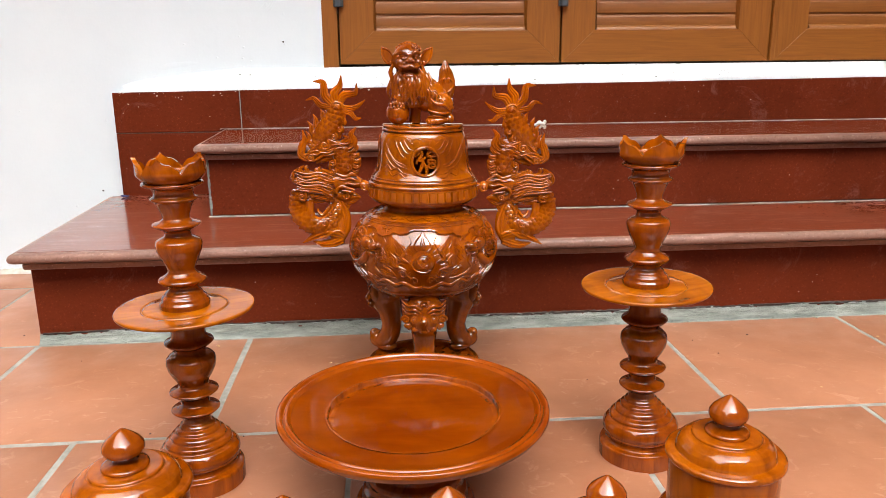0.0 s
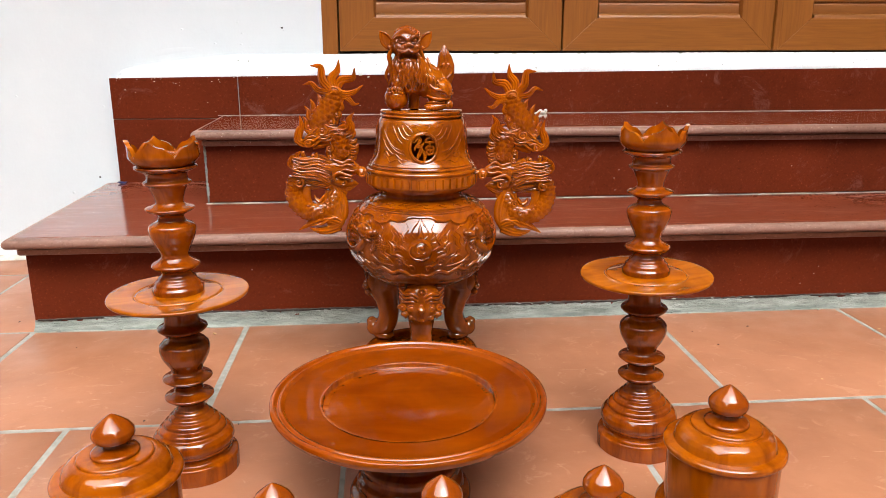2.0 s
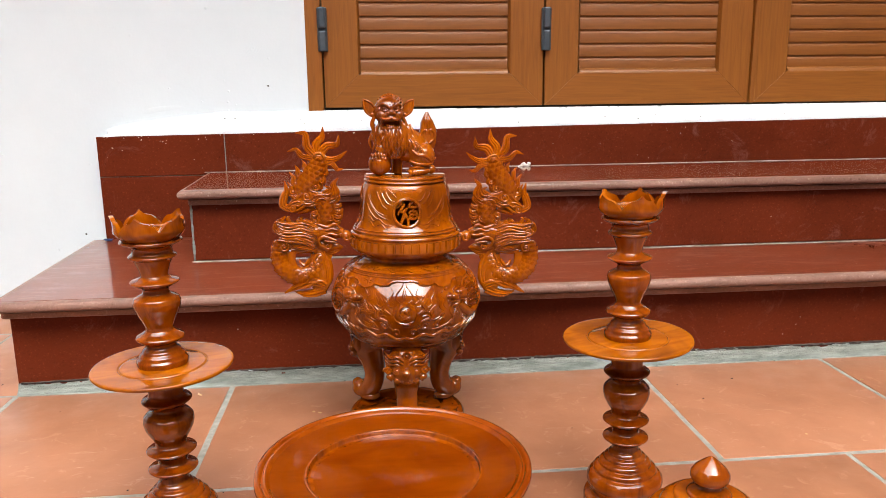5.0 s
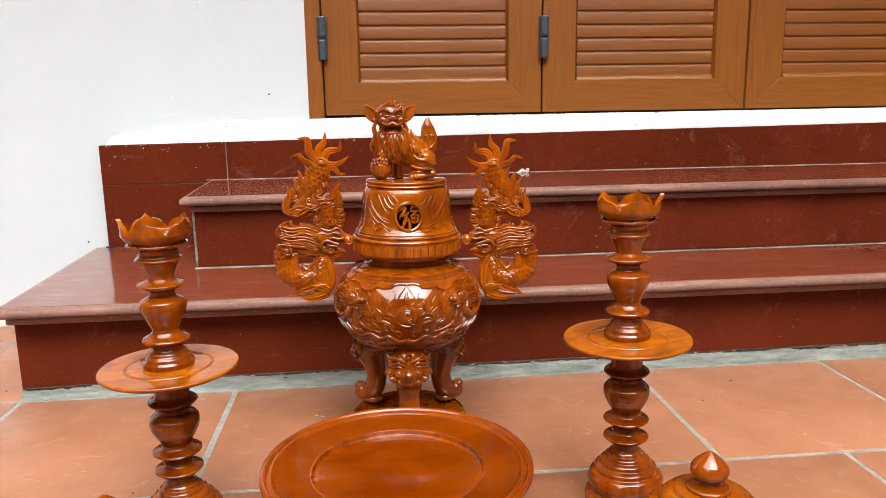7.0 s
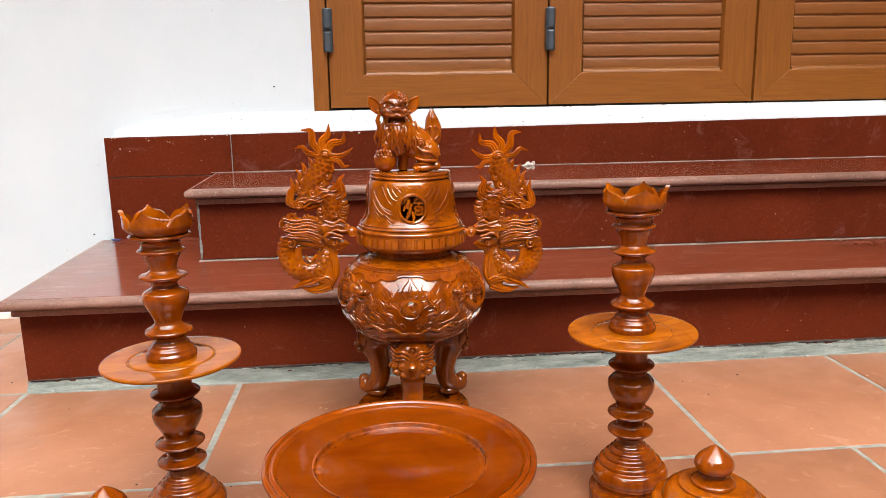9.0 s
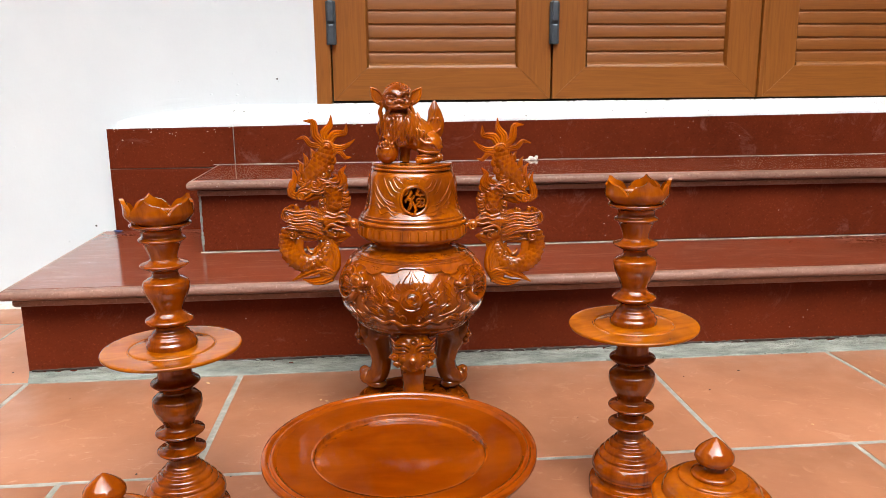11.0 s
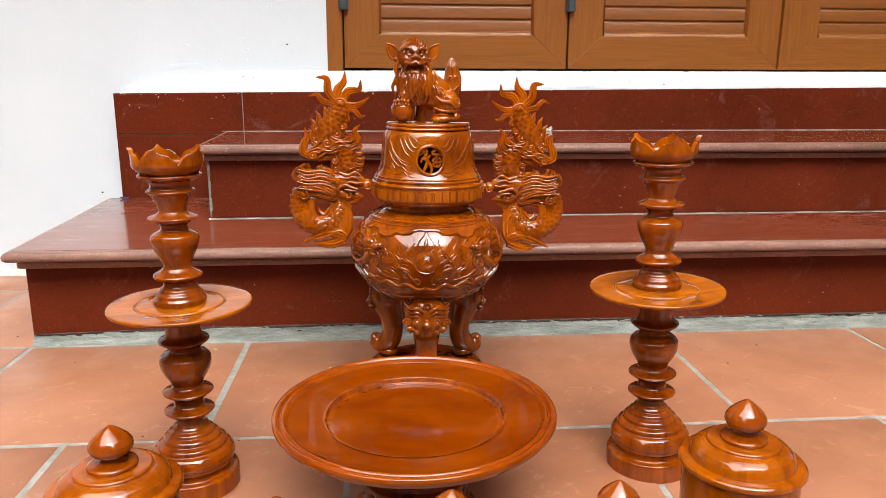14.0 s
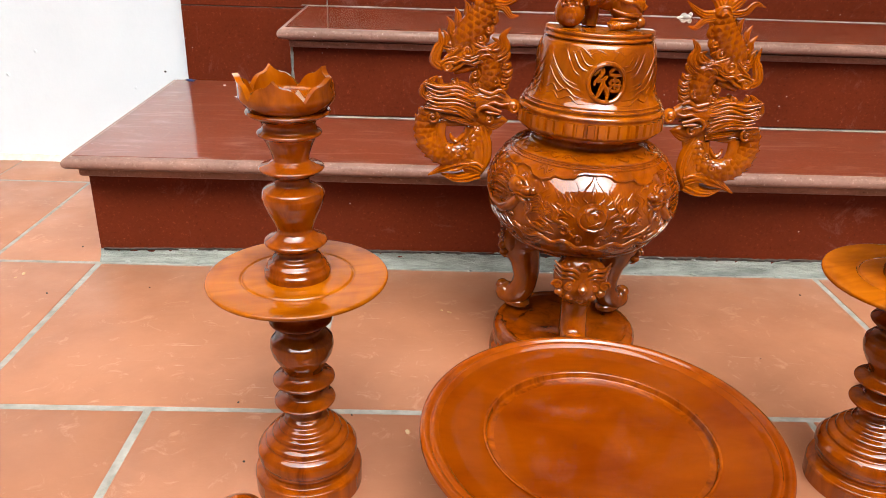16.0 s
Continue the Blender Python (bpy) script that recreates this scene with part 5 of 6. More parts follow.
    for tier, (za, zb, out, w0, m) in enumerate(((0.0735, 0.046, 0.0030, 0.0170, 9), (0.0690, 0.034, 0.0015, 0.0250, 13), (0.0660, 0.026, -0.0025, 0.0330, 15))):
        for i in range(m):
            u = (2 * i - m + 1) / (m - 1)
            y = -0.0290 - out + 0.019 * u * u
            k = 0.0020 * math.sin(2.1 * i + tier)
            lift = 0.013 * abs(u) ** 1.5
            x = -0.0140
            s.tube([(x + w0 * 0.82 * u, y + 0.0035, za + lift), (x + w0 * 0.98 * u + k, y - 0.0010, za * 0.67 + zb * 0.33 + lift), (x + w0 * 1.02 * u - k, y - 0.0012, za * 0.33 + zb * 0.67 + lift), (x + w0 * 1.04 * u + 1.6 * k, y + 0.0015, zb + lift)],
                   [0.0016, 0.0027, 0.0025, 0.0006], 8)
    # flank folds, curls on shoulder and haunch
    for i in range(4):
        s.tube([(0.008 + 0.006 * i, -0.0175, 0.0600 - 0.004 * i), (0.013 + 0.006 * i, -0.0210, 0.0510 - 0.003 * i), (0.014 + 0.005 * i, -0.0215, 0.0420 - 0.002 * i)], [0.0008, 0.0020, 0.0008], 7)
    for x, y, z, r, sgn in ((0.0215, -0.0205, 0.0470, 0.0055, 1), (0.0475, -0.0140, 0.0280, 0.0048, -1), (0.0300, -0.0235, 0.0360, 0.0042, 1)):
        s.tube([(x + r * (1 - 0.75 * t) * math.cos(sgn * 8 * t), y - 0.001 * t, z + r * (1 - 0.75 * t) * math.sin(sgn * 8 * t)) for t in np.linspace(0, 1, 12)], [0.0017, 0.0010], 8)
    s.tube([(0.016, -0.020, 0.040), (0.024, -0.0245, 0.0330), (0.036, -0.0235, 0.0310), (0.046, -0.0165, 0.0215)], [0.0014, 0.0026, 0.0026, 0.0014], 9)
    s.tube([(0.012, -0.0195, 0.0230), (0.024, -0.0250, 0.0190), (0.038, -0.0215, 0.0170), (0.048, -0.0125, 0.0180)], [0.0014, 0.0024, 0.0022, 0.0010], 8)
    s.tube([(0.011, -0.018, 0.0120), (0.024, -0.0245, 0.0135), (0.040, -0.0190, 0.0120)], [0.0010, 0.0018, 0.0010], 8)
    # bud-shaped tail with flame lines and side curls
    s.tube([(0.040, 0.010, 0.036), (0.0425, 0.010, 0.050), (0.0425, 0.010, 0.066), (0.0405, 0.010, 0.082), (0.0400, 0.010, 0.0965)], [0.0090, 0.0128, 0.0138, 0.0100, 0.0018], 18, 0.8)
    for k in (-1.0, -0.5, 0.0, 0.5, 1.0):
        s.tube([(0.0415 + 0.008 * k, -0.0004 + 0.004 * abs(k), 0.070), (0.0408 + 0.0068 * k, 0.0012 + 0.004 * abs(k), 0.083), (0.0402 + 0.0015 * k, 0.0080, 0.0970)], [0.0010, 0.0017, 0.0006], 7)
    for d in (-1, 1):
        s.tube([(0.0425 + d * 0.0012, -0.001, 0.048), (0.0425 + d * 0.0090, 0.001, 0.056), (0.0420 + d * 0.0095, 0.001, 0.065), (0.0420 + d * 0.0040, -0.001, 0.069), (0.0420 + d * 0.0030, -0.0015, 0.063)], [0.0012, 0.0020, 0.0019, 0.0016, 0.0010], 8)
    return s


def dragon_handle_mesh():
    """An openwork handle carved from a board: a dragon head over a larger one, a looped body and a flaming tail. Outward along +x, up z, in mm from the burner's axis."""
    s = Soup()
    P = lambda u, z, y=0.0: (u / 1000, y / 1000, z / 1000)

    def limb(line, radii, y=0.0, flat=0.6, n=10):
        s.tube([P(a, b, y) for a, b in line], [r / 1000 for r in radii], n, flat, (0, 1, 0), 6)

    def faces(line, radii, y, flat=0.8):
        for face in (-1, 1):
            limb(line, radii, face * y, flat, 8)

    def plume(line, radii, y=0.0, flat=0.55, hairs=(-0.55, 0.0, 0.55)):
        """A flame lock with raised hair lines on both faces."""
        limb(line, radii, y, flat)
        p = smooth_line([P(a, b, y) for a, b in line], 4)
        q = np.interp(np.linspace(0, 1, len(p)), np.linspace(0, 1, len(radii)), radii) / 1000
        for face in (-1, 1):
            for k in hairs:
                pts = []
                for i, c in enumerate(p):
                    t = (p[min(i + 1, len(p) - 1)] - p[max(i - 1, 0)]).normalized()
                    pts.append(c + t.cross(Vector((0, 1, 0))) * (k * q[i]) + Vector((0, face * flat * q[i] * math.sqrt(1 - k * k) * 0.96, 0)))
                s.tube(pts[::2], [max(0.0004, 0.20 * r) for r in q[::4]], 6, 1.0, (0, 1, 0), 3)

    def scaly(line, radii, flat=0.7, size=0.0072):
        pts = [P(*q) for q in line]
        s.tube(pts, [r / 1000 for r in radii], 18, flat, (0, 1, 0), 8)
        p = smooth_line(pts, 10)
        q = np.interp(np.linspace(0, 1, len(p)), np.linspace(0, 1, len(radii)), radii) / 1000
        run, row = 0.0, 0
        for i in range(1, len(p) - 1):
            run += (p[i] - p[i - 1]).length
            if run < size * 0.86:
                continue
            run, row = 0.0, row + 1
            t = (p[i + 1] - p[i - 1]).normalized()
            u = t.cross(Vector((0, 1, 0)))
            for b in ((-54, -18, 18, 54) if row % 2 else (-72, -36, 0, 36, 72)):
                for face in (-1, 1):
                    sn, cs = math.sin(radians(b)), math.cos(radians(b))
                    w = (u * (flat * sn) + Vector((0, face * cs, 0))).normalized()
                    c = p[i] + u * (q[i] * sn) + Vector((0, face * q[i] * flat * cs, 0)) + w * 0.0001
                    s.disc(c, t * (size * 0.68) - w * 0.0025, t.cross(w) * (size * 0.52), w * 0.0006)

    def scroll(u, z, r, y, turns=8.0, w=2.6):
        for face in (-1, 1):
            s.tube([P(u + r * (1 - 0.72 * t) * math.cos(turns * t + 2), z + r * (1 - 0.72 * t) * math.sin(turns * t + 2), face * y) for t in np.linspace(0, 1, 13)], [w / 1000, w * 0.55 / 1000], 8, 1.0, (0, 1, 0), 4)
            s.blob(P(u, z, face * y * 0.8), (r * 0.00045, 0.0035, r * 0.00045), None, 10, 8)

    # looped bodies
    scaly([(139, 468), (142, 456), (149, 442), (157, 430), (163, 418), (161, 408)], [10.0, 14.0, 16.5, 17.0, 15.0, 11.0])
    scaly([(139, 410), (131, 401), (128, 387), (131, 374), (139, 364)], [10, 14, 15, 14.5, 11])
    scaly([(200, 338), (203, 320), (199, 300), (185, 285), (167, 280), (150, 288), (141, 302), (137, 318)], [10, 12, 14.0, 15.0, 14.5, 13.5, 12, 10])
    # tail knot and its six flames
    s.blob(P(137, 472), (0.0105, 0.0100, 0.0088), None, 16, 12)
    faces([(129, 470), (133, 477), (141, 478), (145, 473)], [1.2, 1.8, 1.8, 1.2], 8.5)
    faces([(134, 468), (138, 472), (143, 469)], [1.0, 1.5, 1.0], 9.5)
    for line, r in (([(140, 475), (142, 491), (133, 503), (131, 519)], (5.4, 5.6, 4.2, 0.6)), ([(136, 474), (126, 489), (110, 492), (107, 507)], (5.4, 5.6, 4.0, 0.6)), ([(133, 470), (117, 468), (105, 473), (94, 482)], (4.6, 4.4, 3.0, 0.6)),
                    ([(133, 465), (118, 462), (109, 453), (100, 454)], (4.4, 3.8, 2.8, 0.6)), ([(143, 474), (156, 488), (159, 507), (174, 509)], (5.4, 5.6, 4.2, 0.6)), ([(145, 470), (163, 473), (173, 483), (186, 480)], (4.4, 4.0, 3.0, 0.6))):
        plume(line, [1.18 * q for q in r[:3]] + [r[3]])
    # cloud curls between the tail and the upper head
    limb([(136, 428), (146, 420), (158, 414)], (7.0, 8.0, 6.0), 0, 0.8, 12)
    for u, z, r, y in ((143, 425, 6.0, 8.0), (134, 436, 4.6, 5.5), (174, 410, 5.4, 8.0), (121, 376, 5.2, 7.0), (146, 384, 5.6, 8.0), (144, 371, 5.0, 8.0), (170, 372, 4.6, 6.0)):
        scroll(u, z, r, y, 8.0, 2.0)
    limb([(140, 388), (146, 378), (143, 366)], (6.0, 7.0, 6.0), 0, 0.8, 12)
    # crest flames behind the tail
    for line in ([(158, 440), (169, 440), (171, 451), (175, 459)], [(165, 428), (177, 430), (178, 440), (184, 448)], [(170, 416), (181, 416), (182, 425), (187, 432)], [(150, 452), (159, 453), (160, 460), (164, 467)], [(137, 452), (128, 446), (128, 455), (122, 461)], [(141, 440), (132, 434), (131, 443), (125, 449)], [(148, 428), (138, 424), (134, 431), (128, 435)]):
        plume(line, (5.6, 5.2, 3.6, 0.6), 0.0, 0.6, (-0.3, 0.3))
    # upper head, jaws outward
    limb([(138, 410), (151, 411), (165, 404), (180, 394)], (11, 12.5, 11.5, 8.5), 0, 0.85, 14)
    s.blob(P(180, 392), (0.0090, 0.0105, 0.0080), None, 14, 10)
    scroll(157, 411, 8.0, 9.6, 8.5, 2.5)
    scroll(180, 391, 5.6, 9.0, 7.5, 2.0)
    faces([(132, 411), (141, 416), (153, 419), (165, 413), (173, 403)], [1.6, 2.4, 2.6, 2.2, 1.0], 8.0)
    faces([(138, 401), (149, 396), (159, 397), (167, 391), (177, 386)], [1.6, 2.4, 2.4, 2.2, 1.2], 7.5)
    faces([(163, 400), (171, 403), (180, 400), (187, 396)], [1.0, 1.8, 1.8, 1.0], 8.5)
    plume([(184, 389), (195, 396), (192, 411), (189, 418), (192, 434)], (5.5, 6.8, 6.2, 4.6, 0.7))
    plume([(174, 403), (180, 410), (186, 412)], (4.0, 3.8, 0.8), 0, 0.8, (0.0,))
    limb([(146, 393), (160, 388), (172, 384)], (5.0, 5.0, 3.0), 0, 1.1)
    # its mane and horn, swept inward
    plume([(141, 413), (125, 407), (113, 416), (116, 429), (108, 440)], (7.0, 8.0, 7.2, 4.6, 0.7))
    plume([(135, 411), (125, 417), (121, 422), (129, 427)], (5.0, 5.0, 3.6, 0.7))
    plume([(129, 402), (117, 400), (108, 408), (110, 414)], (5.5, 5.5, 3.8, 0.7))
    for line in ([(119, 398), (111, 394), (106, 396), (104, 400)], [(118, 390), (109, 385), (104, 387), (101, 392)], [(118, 381), (110, 377), (105, 378), (101, 383)], [(120, 373), (112, 368), (107, 370), (104, 374)]):
        plume(line, (6.0, 5.6, 3.8, 0.7), 0, 0.6, (-0.3, 0.3))
    # carved lines over the upper head and neck
    for line in ([(143, 407), (151, 403), (160, 403), (169, 397)], [(144, 404), (153, 399), (163, 400), (172, 394)], [(129, 409), (135, 413), (143, 412), (148, 407)], [(126, 405), (132, 408), (139, 406), (143, 401)], [(162, 418), (169, 412), (174, 407), (182, 402)],
                 [(168, 395), (174, 397), (180, 396), (186, 391)], [(147, 419), (155, 422), (163, 420), (170, 414)]):
        faces(line, [0.8, 1.7, 1.6, 0.7], 9.6)
    for line in ([(136, 415), (128, 413), (120, 415), (117, 422)], [(135, 408), (126, 405), (117, 407), (112, 414)], [(134, 404), (125, 400), (117, 402), (111, 407)]):
        faces(line, [0.8, 1.8, 1.6, 0.6], 6.0)
    limb([(165, 388), (168, 392), (169, 395)], (2.2, 1.8, 0.6), 0, 2.5, 8)
    limb([(174, 385), (176, 388), (177, 391)], (2.2, 1.8, 0.6), 0, 2.5, 8)
    # lower head, muzzle towards the burner
    limb([(143, 351), (128, 354), (114, 354), (103, 350)], (14.5, 14.5, 11.5, 8.5), 0, 0.8, 14)
    s.blob(P(97, 348), (0.0090, 0.0095, 0.0085), None, 14, 10)
    limb([(98, 349), (81, 348)], (5.5, 5.5), 0, 1.0)
    scroll(96, 346, 6.2, 8.2, 7.5, 2.2)
    faces([(107, 363), (115, 367), (124, 362), (133, 364), (140, 367)], [1.8, 2.8, 3.0, 3.0, 1.6], 9.0)
    faces([(109, 357), (119, 360), (127, 357), (138, 359)], [1.2, 2.0, 2.2, 1.0], 10.6)
    faces([(103, 352), (112, 350), (121, 352), (131, 348)], [1.2, 2.0, 2.0, 1.0], 11.0)
    faces([(111, 341), (121, 344), (131, 347), (139, 341), (137, 333)], [2.0, 2.6, 3.0, 2.8, 1.4], 10.2)
    faces([(113, 338), (122, 339), (130, 340)], [1.2, 2.0, 1.2], 11.0)
    scroll(125, 331, 5.6, 8.6, 7.0, 2.2)
    limb([(138, 333), (125, 328), (112, 330), (103, 328)], (9.0, 8.0, 6.0, 2.5), 0, 0.9)
    plume([(132, 327), (120, 321), (111, 324), (101, 329)], (6.0, 5.6, 4.2, 0.8))
    plume([(135, 324), (126, 316), (122, 314), (123, 306)], (5.6, 5.2, 3.6, 0.7))
    # mane streaming outward from it, in two tiers
    for face in (-1, 1):
        for line, r in (([(137, 353), (157, 356), (176, 364), (206, 368)], (4.6, 5.8, 5.6, 0.9)), ([(141, 360), (152, 365), (161, 370), (167, 372)], (5.0, 5.4, 3.8, 0.8)), ([(146, 329), (162, 339), (184, 343), (207, 337)], (5.0, 6.8, 6.2, 1.2)),
                        ([(142, 337), (162, 347), (182, 352), (199, 360)], (3.8, 4.8, 4.2, 0.9)), ([(144, 323), (159, 327), (175, 330), (184, 334)], (3.6, 4.6, 3.8, 0.9))):
            plume(line, r, face * 5.0, 0.75)
    for i in range(7):
        lift = 0.8 * (i % 3)
        faces([(146 + 2 * (i % 2), 363 - 5.2 * i), (146 + 20, 363 + 5 - 5.2 * i + lift), (146 + 41, 363 + 3 - 4.6 * i - lift), (146 + 60 - 2 * (i % 3), 363 + 8 - 5.0 * i)], [0.7, 2.0, 1.8, 0.6], 8.8 - 0.3 * (i % 2))
    limb([(145, 345), (165, 352), (186, 355), (203, 350)], (12.0, 12.5, 11.0, 5.0), 0, 0.5, 14)
    limb([(147, 332), (168, 334), (190, 334), (204, 330)], (9.5, 10.0, 10.0, 6.0), 0, 0.55, 14)
    scroll(199, 356, 6.6, 7.4, 8.0, 2.3)
    scroll(194, 329, 7.4, 8.2, 8.0, 2.4)
    plume([(192, 362), (198, 371), (191, 378)], (5.0, 4.6, 0.9))
    plume([(200, 350), (208, 358), (205, 368), (200, 373)], (5.5, 5.0, 3.6, 0.8))
    plume([(185, 367), (188, 375), (185, 378)], (3.6, 3.2, 0.8), 0, 0.6, (0.0,))
    # fins along the outer edge of the loop
    for line in ([(208, 329), (213, 323), (212, 316)], [(209, 320), (214, 313), (212, 306)], [(208, 308), (213, 302), (210, 296)], [(205, 297), (209, 290), (204, 284)]):
        limb(line, (4.0, 3.0, 0.8), 0, 0.5, 8)
    # cloud curls that nearly fill the loop
    limb([(184, 322), (184, 306), (179, 294)], (8.0, 7.5, 6.0), 0, 0.75, 12)
    limb([(147, 318), (150, 304), (158, 292)], (6.5, 6.0, 5.0), 0, 0.9, 12)
    limb([(138, 321), (147, 330), (177, 337)], (9.0, 9.0, 7.0), 0, 0.5, 12)
    scroll(150, 301, 5.6, 8.4, 8.0, 2.2)
    scroll(160, 286, 5.0, 9.4, 8.0, 2.0)
    faces([(141, 318), (147, 309), (145, 297), (152, 288)], [1.6, 2.4, 2.4, 1.0], 7.5)
    limb([(153, 309), (162, 299), (169, 303), (171, 309)], (3.6, 3.6, 2.6, 1.0), 0, 1.2, 8)
    limb([(147, 324), (160, 323), (174, 322), (184, 324)], (5.0, 5.0, 5.0, 4.0), 0, 1.0, 8)
    # leaf at the inner side, fish tail at the foot
    plume([(136, 321), (128, 299), (127, 278), (134, 258)], (7.5, 9.5, 9.5, 6.0), 0, 0.7)
    limb([(141, 312), (136, 290), (136, 272), (144, 257)], (9.0, 11.0, 12.0, 9.0), 0, 0.7, 12)
    plume([(129, 265), (148, 272), (169, 267), (196, 252)], (8.5, 9.5, 8.0, 0.9), 0, 0.95)
    plume([(131, 259), (147, 253), (163, 251), (179, 255)], (8.0, 8.0, 6.0, 0.9), 0, 0.85)
    faces([(128, 268), (137, 274), (149, 270), (159, 264), (169, 262)], [1.4, 2.4, 2.6, 2.0, 0.9], 8.2)
    limb([(161, 277), (174, 270), (181, 264)], (8.0, 7.0, 2.0), 0, 0.8)
    return s


LEAN = 0.6


def incense_burner(place):
    ob = thing("incense_burner", place, "tall carved glossy amber wooden incense burner with lid and three legs", "incense burner", "", -1.3, (0.0, LEAN))
    base = [(0.100, 0.0), (0.1015, 0.006), (0.100, 0.016), (0.096, 0.022), (0.0955, 0.030), (0.0975, 0.038), (0.0965, 0.046), (0.093, 0.0505), (0.086, 0.0520), (0.084, 0.0505), (0.080, 0.0500), (0.0005, 0.0500)]
    part("base_plate", Soup().lathe(rounded(base, 0.001), 96), WOOD, ob).rotation_euler.y = -radians(LEAN)
    leg = leg_mesh().mesh("leg", WOOD_CARVED)
    for a in (0, 120, 240):
        q = part("leg", leg, WOOD_CARVED, ob)
        q.rotation_euler.z, q.scale = radians(a - 1.7), (1.05, 1.05, 1.0)
    belly = part("belly", belly_mesh(), WOOD_CARVED, ob, "round belly carved with dragons, clouds and a flaming pearl", 50)
    belly.location.z, belly.rotation_euler.z = 0.010, radians(-2.7)
    belly.scale = (0.975, 0.975, 1.0)
    collar = [(0.0800, 0.2985), (0.0885, 0.3008), (0.0902, 0.3026), (0.0890, 0.3044), (0.0860, 0.3052), (0.0800, 0.3078), (0.0752, 0.3102), (0.0718, 0.3116), (0.0708, 0.3130), (0.0680, 0.3138), (0.0658, 0.3150), (0.0652, 0.3180), (0.0665, 0.3216), (0.0700, 0.3250)]
    cs = Soup().lathe(rounded(collar, 0.0009), 96)
    place_on = lambda a, t, out=0.0: ((0.0875 - 0.0155 * t + 0.3 * out) * math.sin(radians(a)), -(0.0875 - 0.0155 * t + 0.3 * out) * math.cos(radians(a)), 0.3046 + 0.0070 * t + out)
    for i in range(18):
        a = 20 * i
        ridge(cs, [(a - 9, 0.35), (a - 4, 0.75), (a + 1, 0.45), (a + 5, 0.25), (a + 9, 0.55)], [0.0005, 0.0012, 0.0014, 0.0012, 0.0005], place_on, 6, 3)
        ridge(cs, [(a - 6, 0.3), (a, 0.75), (a + 6, 0.7)], [0.0005, 0.0010, 0.0005], place_on, 6, 3)
    part("collar", cs, WOOD_JAR, ob)
    lid = part("lid", bell_mesh(), WOOD_JAR, ob, "bell-shaped lid carved with clouds and flames")
    part("lid_ring", lid_ring_mesh(), WOOD_JAR, lid, "fluted band round the lid")
    part("medallion", medallion_mesh(), WOOD_JAR, lid, "round pierced medallion with a curling good-fortune sign", 40)
    lion = part("lion_finial", lion_mesh(), WOOD_FINE, lid, "carved seated guardian lion", 50)
    lion.location = (-0.005, -0.004, 0.4465)
    # the carving is cut from one block
    block = lion.modifiers.new("carve", "REMESH")
    block.mode, block.voxel_size, block.use_smooth_shade = "VOXEL", 0.00055, True
    sand = lion.modifiers.new("sand", "SMOOTH")
    sand.factor, sand.iterations = 0.5, 3
    handle = dragon_handle_mesh().mesh("dragon_handle", WOOD_FINE, 50)
    for a in (0, 180):
        q = part("dragon_handle", handle, WOOD_FINE, ob, "openwork carved dragon handle")
        if a:
            q.scale.x = -1.0
        # both handles hang a little to one side in their sockets
        q.location.x, q.rotation_euler.y = -0.0046, radians(1.0)
    return ob


incense_burner((0.1853, 1.475, 0.0))


# ---- floor ----
PITCH, SIDE = 0.4100, 0.4010
floor = structure("floor", Soup().box((-4.4, -6.2, -0.12), (3.9, 2.31, -0.0011)), GROUT, "large square terracotta tiles laid in half bond with grey joints", "floor")


def tile_mesh(deep=SIDE, wide=SIDE):
    b = 0.0022
    v, f = [], []
    rings = [(0.0, -0.010), (0.0, -0.0022), (0.0007, -0.0007), (b, 0.0)]
    for r, z in rings:
        for sx, sy in ((-1, -1), (1, -1), (1, 1), (-1, 1)):
            v.append((sx * (wide / 2 - r), sy * (deep / 2 - r), z))
    for i in range(len(rings) - 1):
        for k in range(4):
            f.append((i * 4 + k, i * 4 + (k + 1) % 4, (i + 1) * 4 + (k + 1) % 4, (i + 1) * 4 + k))
    f.append([len(rings) * 4 - 4 + k for k in range(4)])
    return Soup().add(v, f)


# the first row was laid with wider joints than the next
ROW_JOINTS = {0: (-0.566, 0.4140), 1: (-0.342, 0.4085)}
tile = tile_mesh().mesh("tile", TILE, 50)
wide_tile = tile_mesh(SIDE, 0.4045).mesh("tile", TILE, 50)
far = Soup()
rng = random.Random(4)
for row in range(-2, 19):
    yc = 1.7385 - PITCH * (row + 0.5)
    off, pitch = ROW_JOINTS.get(row, (-0.566 if row % 2 == 0 else -0.342, 0.4085))
    for col in range(-12, 16):
        xc = off + pitch * (col + 0.5)
        if not (-4.25 < xc < 3.75 and yc > -5.9):
            continue
        if yc > 1.73 and (yc > 2.3 or -0.3 < xc < 3.1):
            continue
        if -2.0 < xc < 2.8 and yc > -0.7:
            ob = part("tile", wide_tile if row == 0 else tile, TILE, floor)
            ob.location = (xc + rng.uniform(-0.0008, 0.0008), yc + rng.uniform(-0.0008, 0.0008), rng.uniform(-0.0006, 0.0006))
            ob.rotation_euler.z = radians(rng.uniform(-0.12, 0.12))
        else:
            q = tile_mesh()
            far.add([(x + xc, y + yc, z) for x, y, z in q.v], q.f)
cut_tile = tile_mesh(0.140).mesh("cut_tile", TILE, 50)
for col in range(10):
    ob = part("cut_tile", cut_tile, TILE, floor)
    ob.location = (-0.558 - PITCH * (col + 0.5) + 0.006 * col % 0.01, 2.2225, rng.uniform(-0.0006, 0.0006))
rest = part("far_tiles", far, TILE, floor, "terracotta tiles further out in the yard", 50)
tagged(rest, kind="stuff")


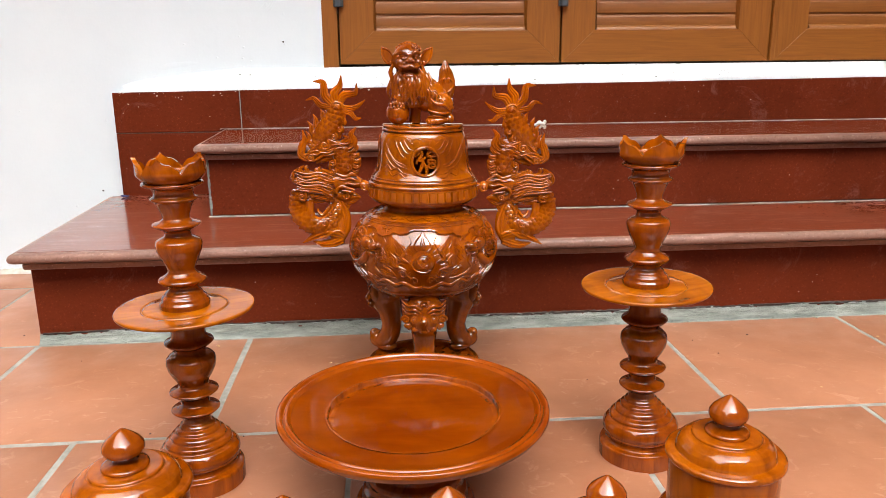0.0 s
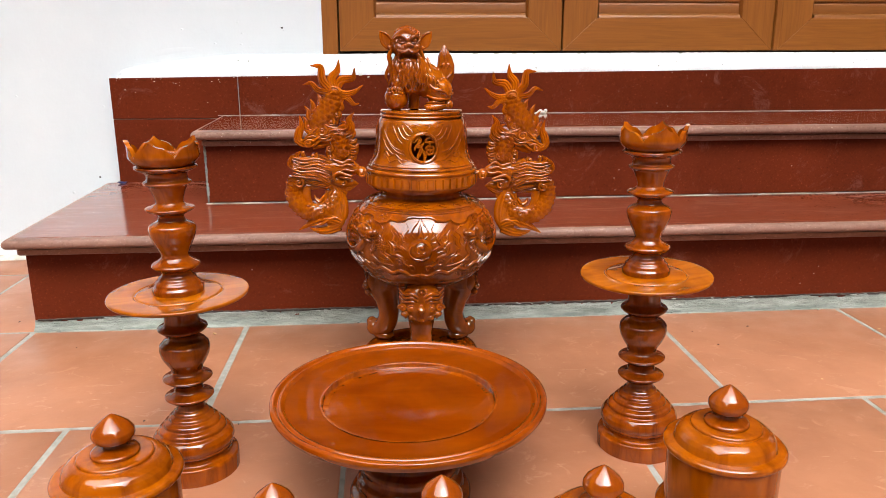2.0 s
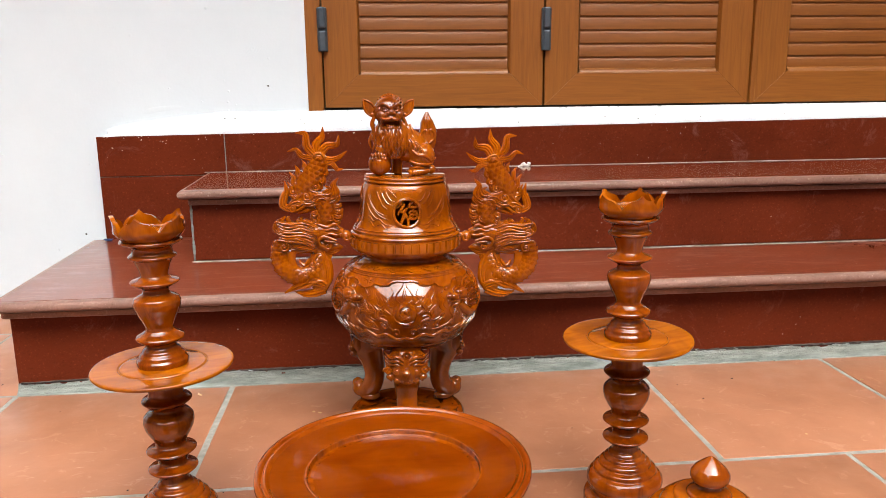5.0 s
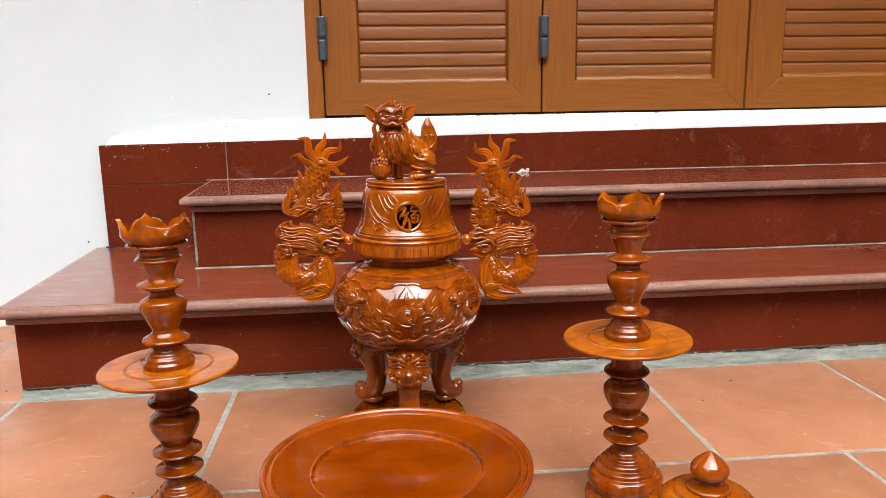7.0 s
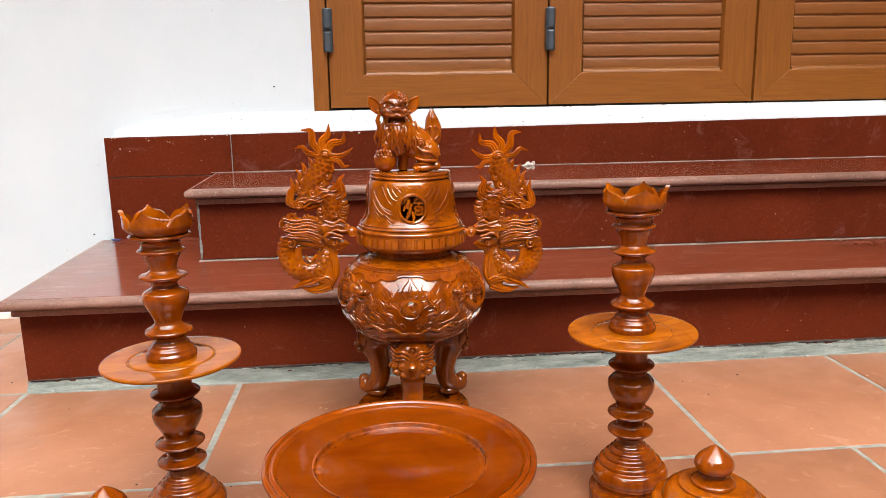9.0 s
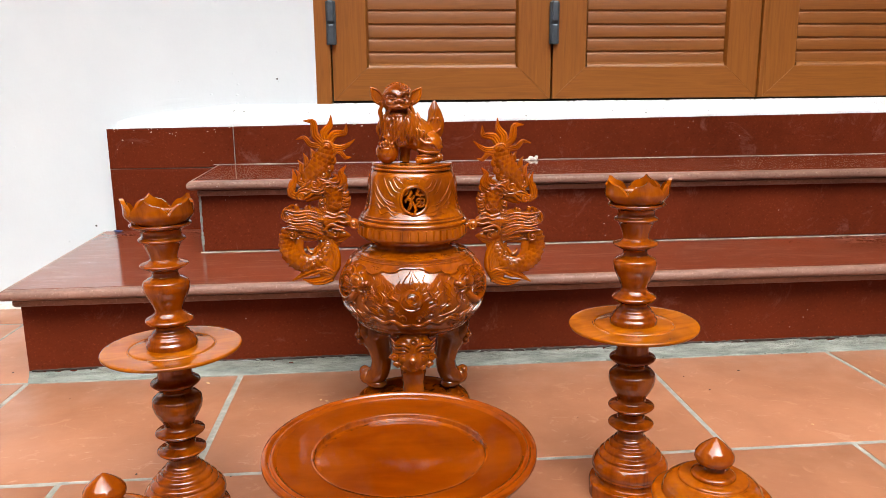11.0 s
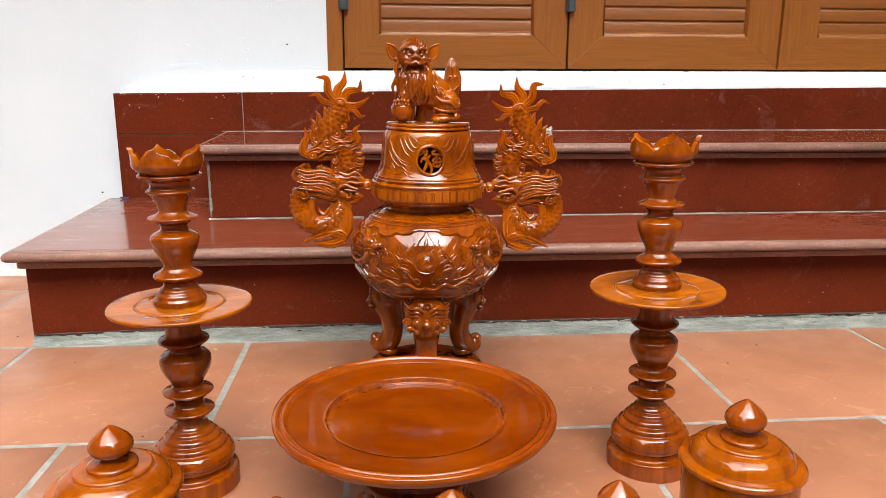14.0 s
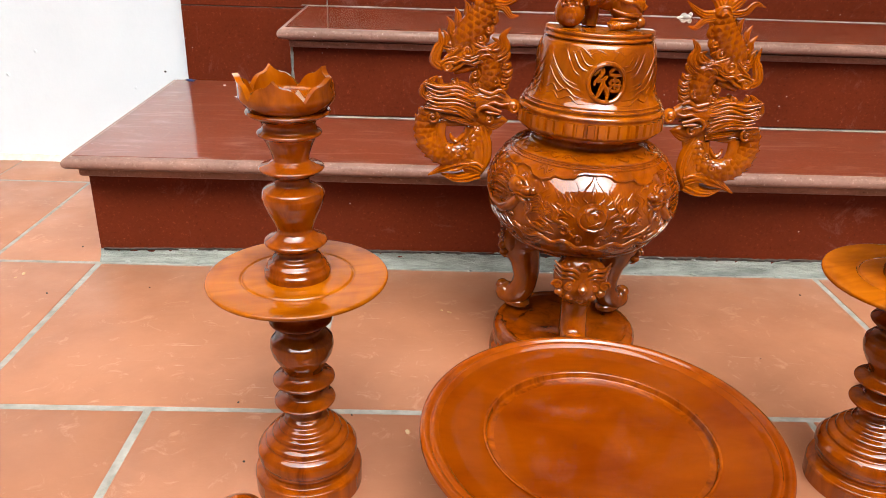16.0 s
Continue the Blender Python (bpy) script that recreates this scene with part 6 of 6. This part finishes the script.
# ---- small litter ----
def crumbs():
    s = Soup()
    r2 = random.Random(11)
    for i in range(26):
        x, y = r2.uniform(-0.75, 1.2), r2.uniform(0.95, 1.70)
        k = r2.uniform(0.0012, 0.0032)
        s.blob((x, y, 0.0008), (k * r2.uniform(1, 2.4), k, k * 0.45), (0, 0, r2.uniform(0, 180)), 6, 4)
    return tagged(new("wood_crumbs", s.mesh("wood_crumbs", CHIP)), "tiny pale wood crumbs scattered on the terracotta floor", "debris", kind="stuff")


crumbs()


def grit():
    s, r = Soup(), random.Random(5)
    for x, y in [(r.uniform(-0.9, 1.3), r.uniform(0.8, 1.70)) for i in range(34)] + [(-0.62, 1.80), (-0.60, 1.62)]:
        k = r.uniform(0.0007, 0.0018)
        s.blob((x, y, 0.0006), (k * r.uniform(1, 1.8), k, k * 0.6), (0, 0, r.uniform(0, 180)), 6, 4)
    for x, z in ((-0.609, 0.217), (-0.119, 0.592)):
        s.blob((x, 2.2995, z), (0.0030, 0.0012, 0.0022), (0, 20, 0), 7, 5)
    return tagged(new("dark_grit", s.mesh("dark_grit", NEAR_BLACK)), "tiny dark grit specks scattered on the terracotta floor", "debris", kind="stuff")


grit()


def plaster_dab():
    s = Soup().blob((0.545, 2.246, 0.3790), (0.0120, 0.008, 0.0050), (0, 8, 0), 14, 8).blob((0.533, 2.244, 0.3770), (0.008, 0.006, 0.0030), (0, -12, 0), 12, 8).blob((0.556, 2.249, 0.3820), (0.0050, 0.004, 0.0060), (0, 25, 0), 10, 8).blob((0.541, 2.247, 0.3825), (0.0060, 0.005, 0.0040), (0, -20, 0), 10, 8)
    return tagged(new("plaster_dab", s.mesh("plaster_dab", LIME)), "dried dab of white plaster on the granite tread", "plaster")


plaster_dab()


def scrap(name, place, size, turn, material, label, category):
    s = Soup().blob((0, 0, size[2] * 0.8), size, (0, 8, 0), 7, 5).blob((size[0] * 0.7, size[1] * 0.4, size[2] * 0.7), tuple(0.55 * q for q in size), (0, -14, 20), 6, 4)
    ob = tagged(new(name, s.mesh(name, material, 30)), label, category)
    ob.matrix_world = pose(*place, 0, 0, turn)
    return ob


BLUE = rough_paint("blue_plastic", (0.02, 0.03, 0.10), (0.03, 0.05, 0.16), 50.0, 0.4, 0.1, 0.001)
scrap("plastic_scrap", (-0.535, 2.236, 0.2098), (0.011, 0.004, 0.003), 10, BLUE, "small dark blue plastic scrap on the granite tread", "scrap")
scrap("plaster_chip", (-0.40, 2.105, 0.2070), (0.007, 0.0035, 0.0014), 25, WHITEWASH, "tiny white plaster chip on the granite tread", "chip")
scrap("plaster_chip", (-0.452, 2.205, 0.2090), (0.004, 0.003, 0.0012), 70, WHITEWASH, "tiny white plaster chip on the granite tread", "chip")
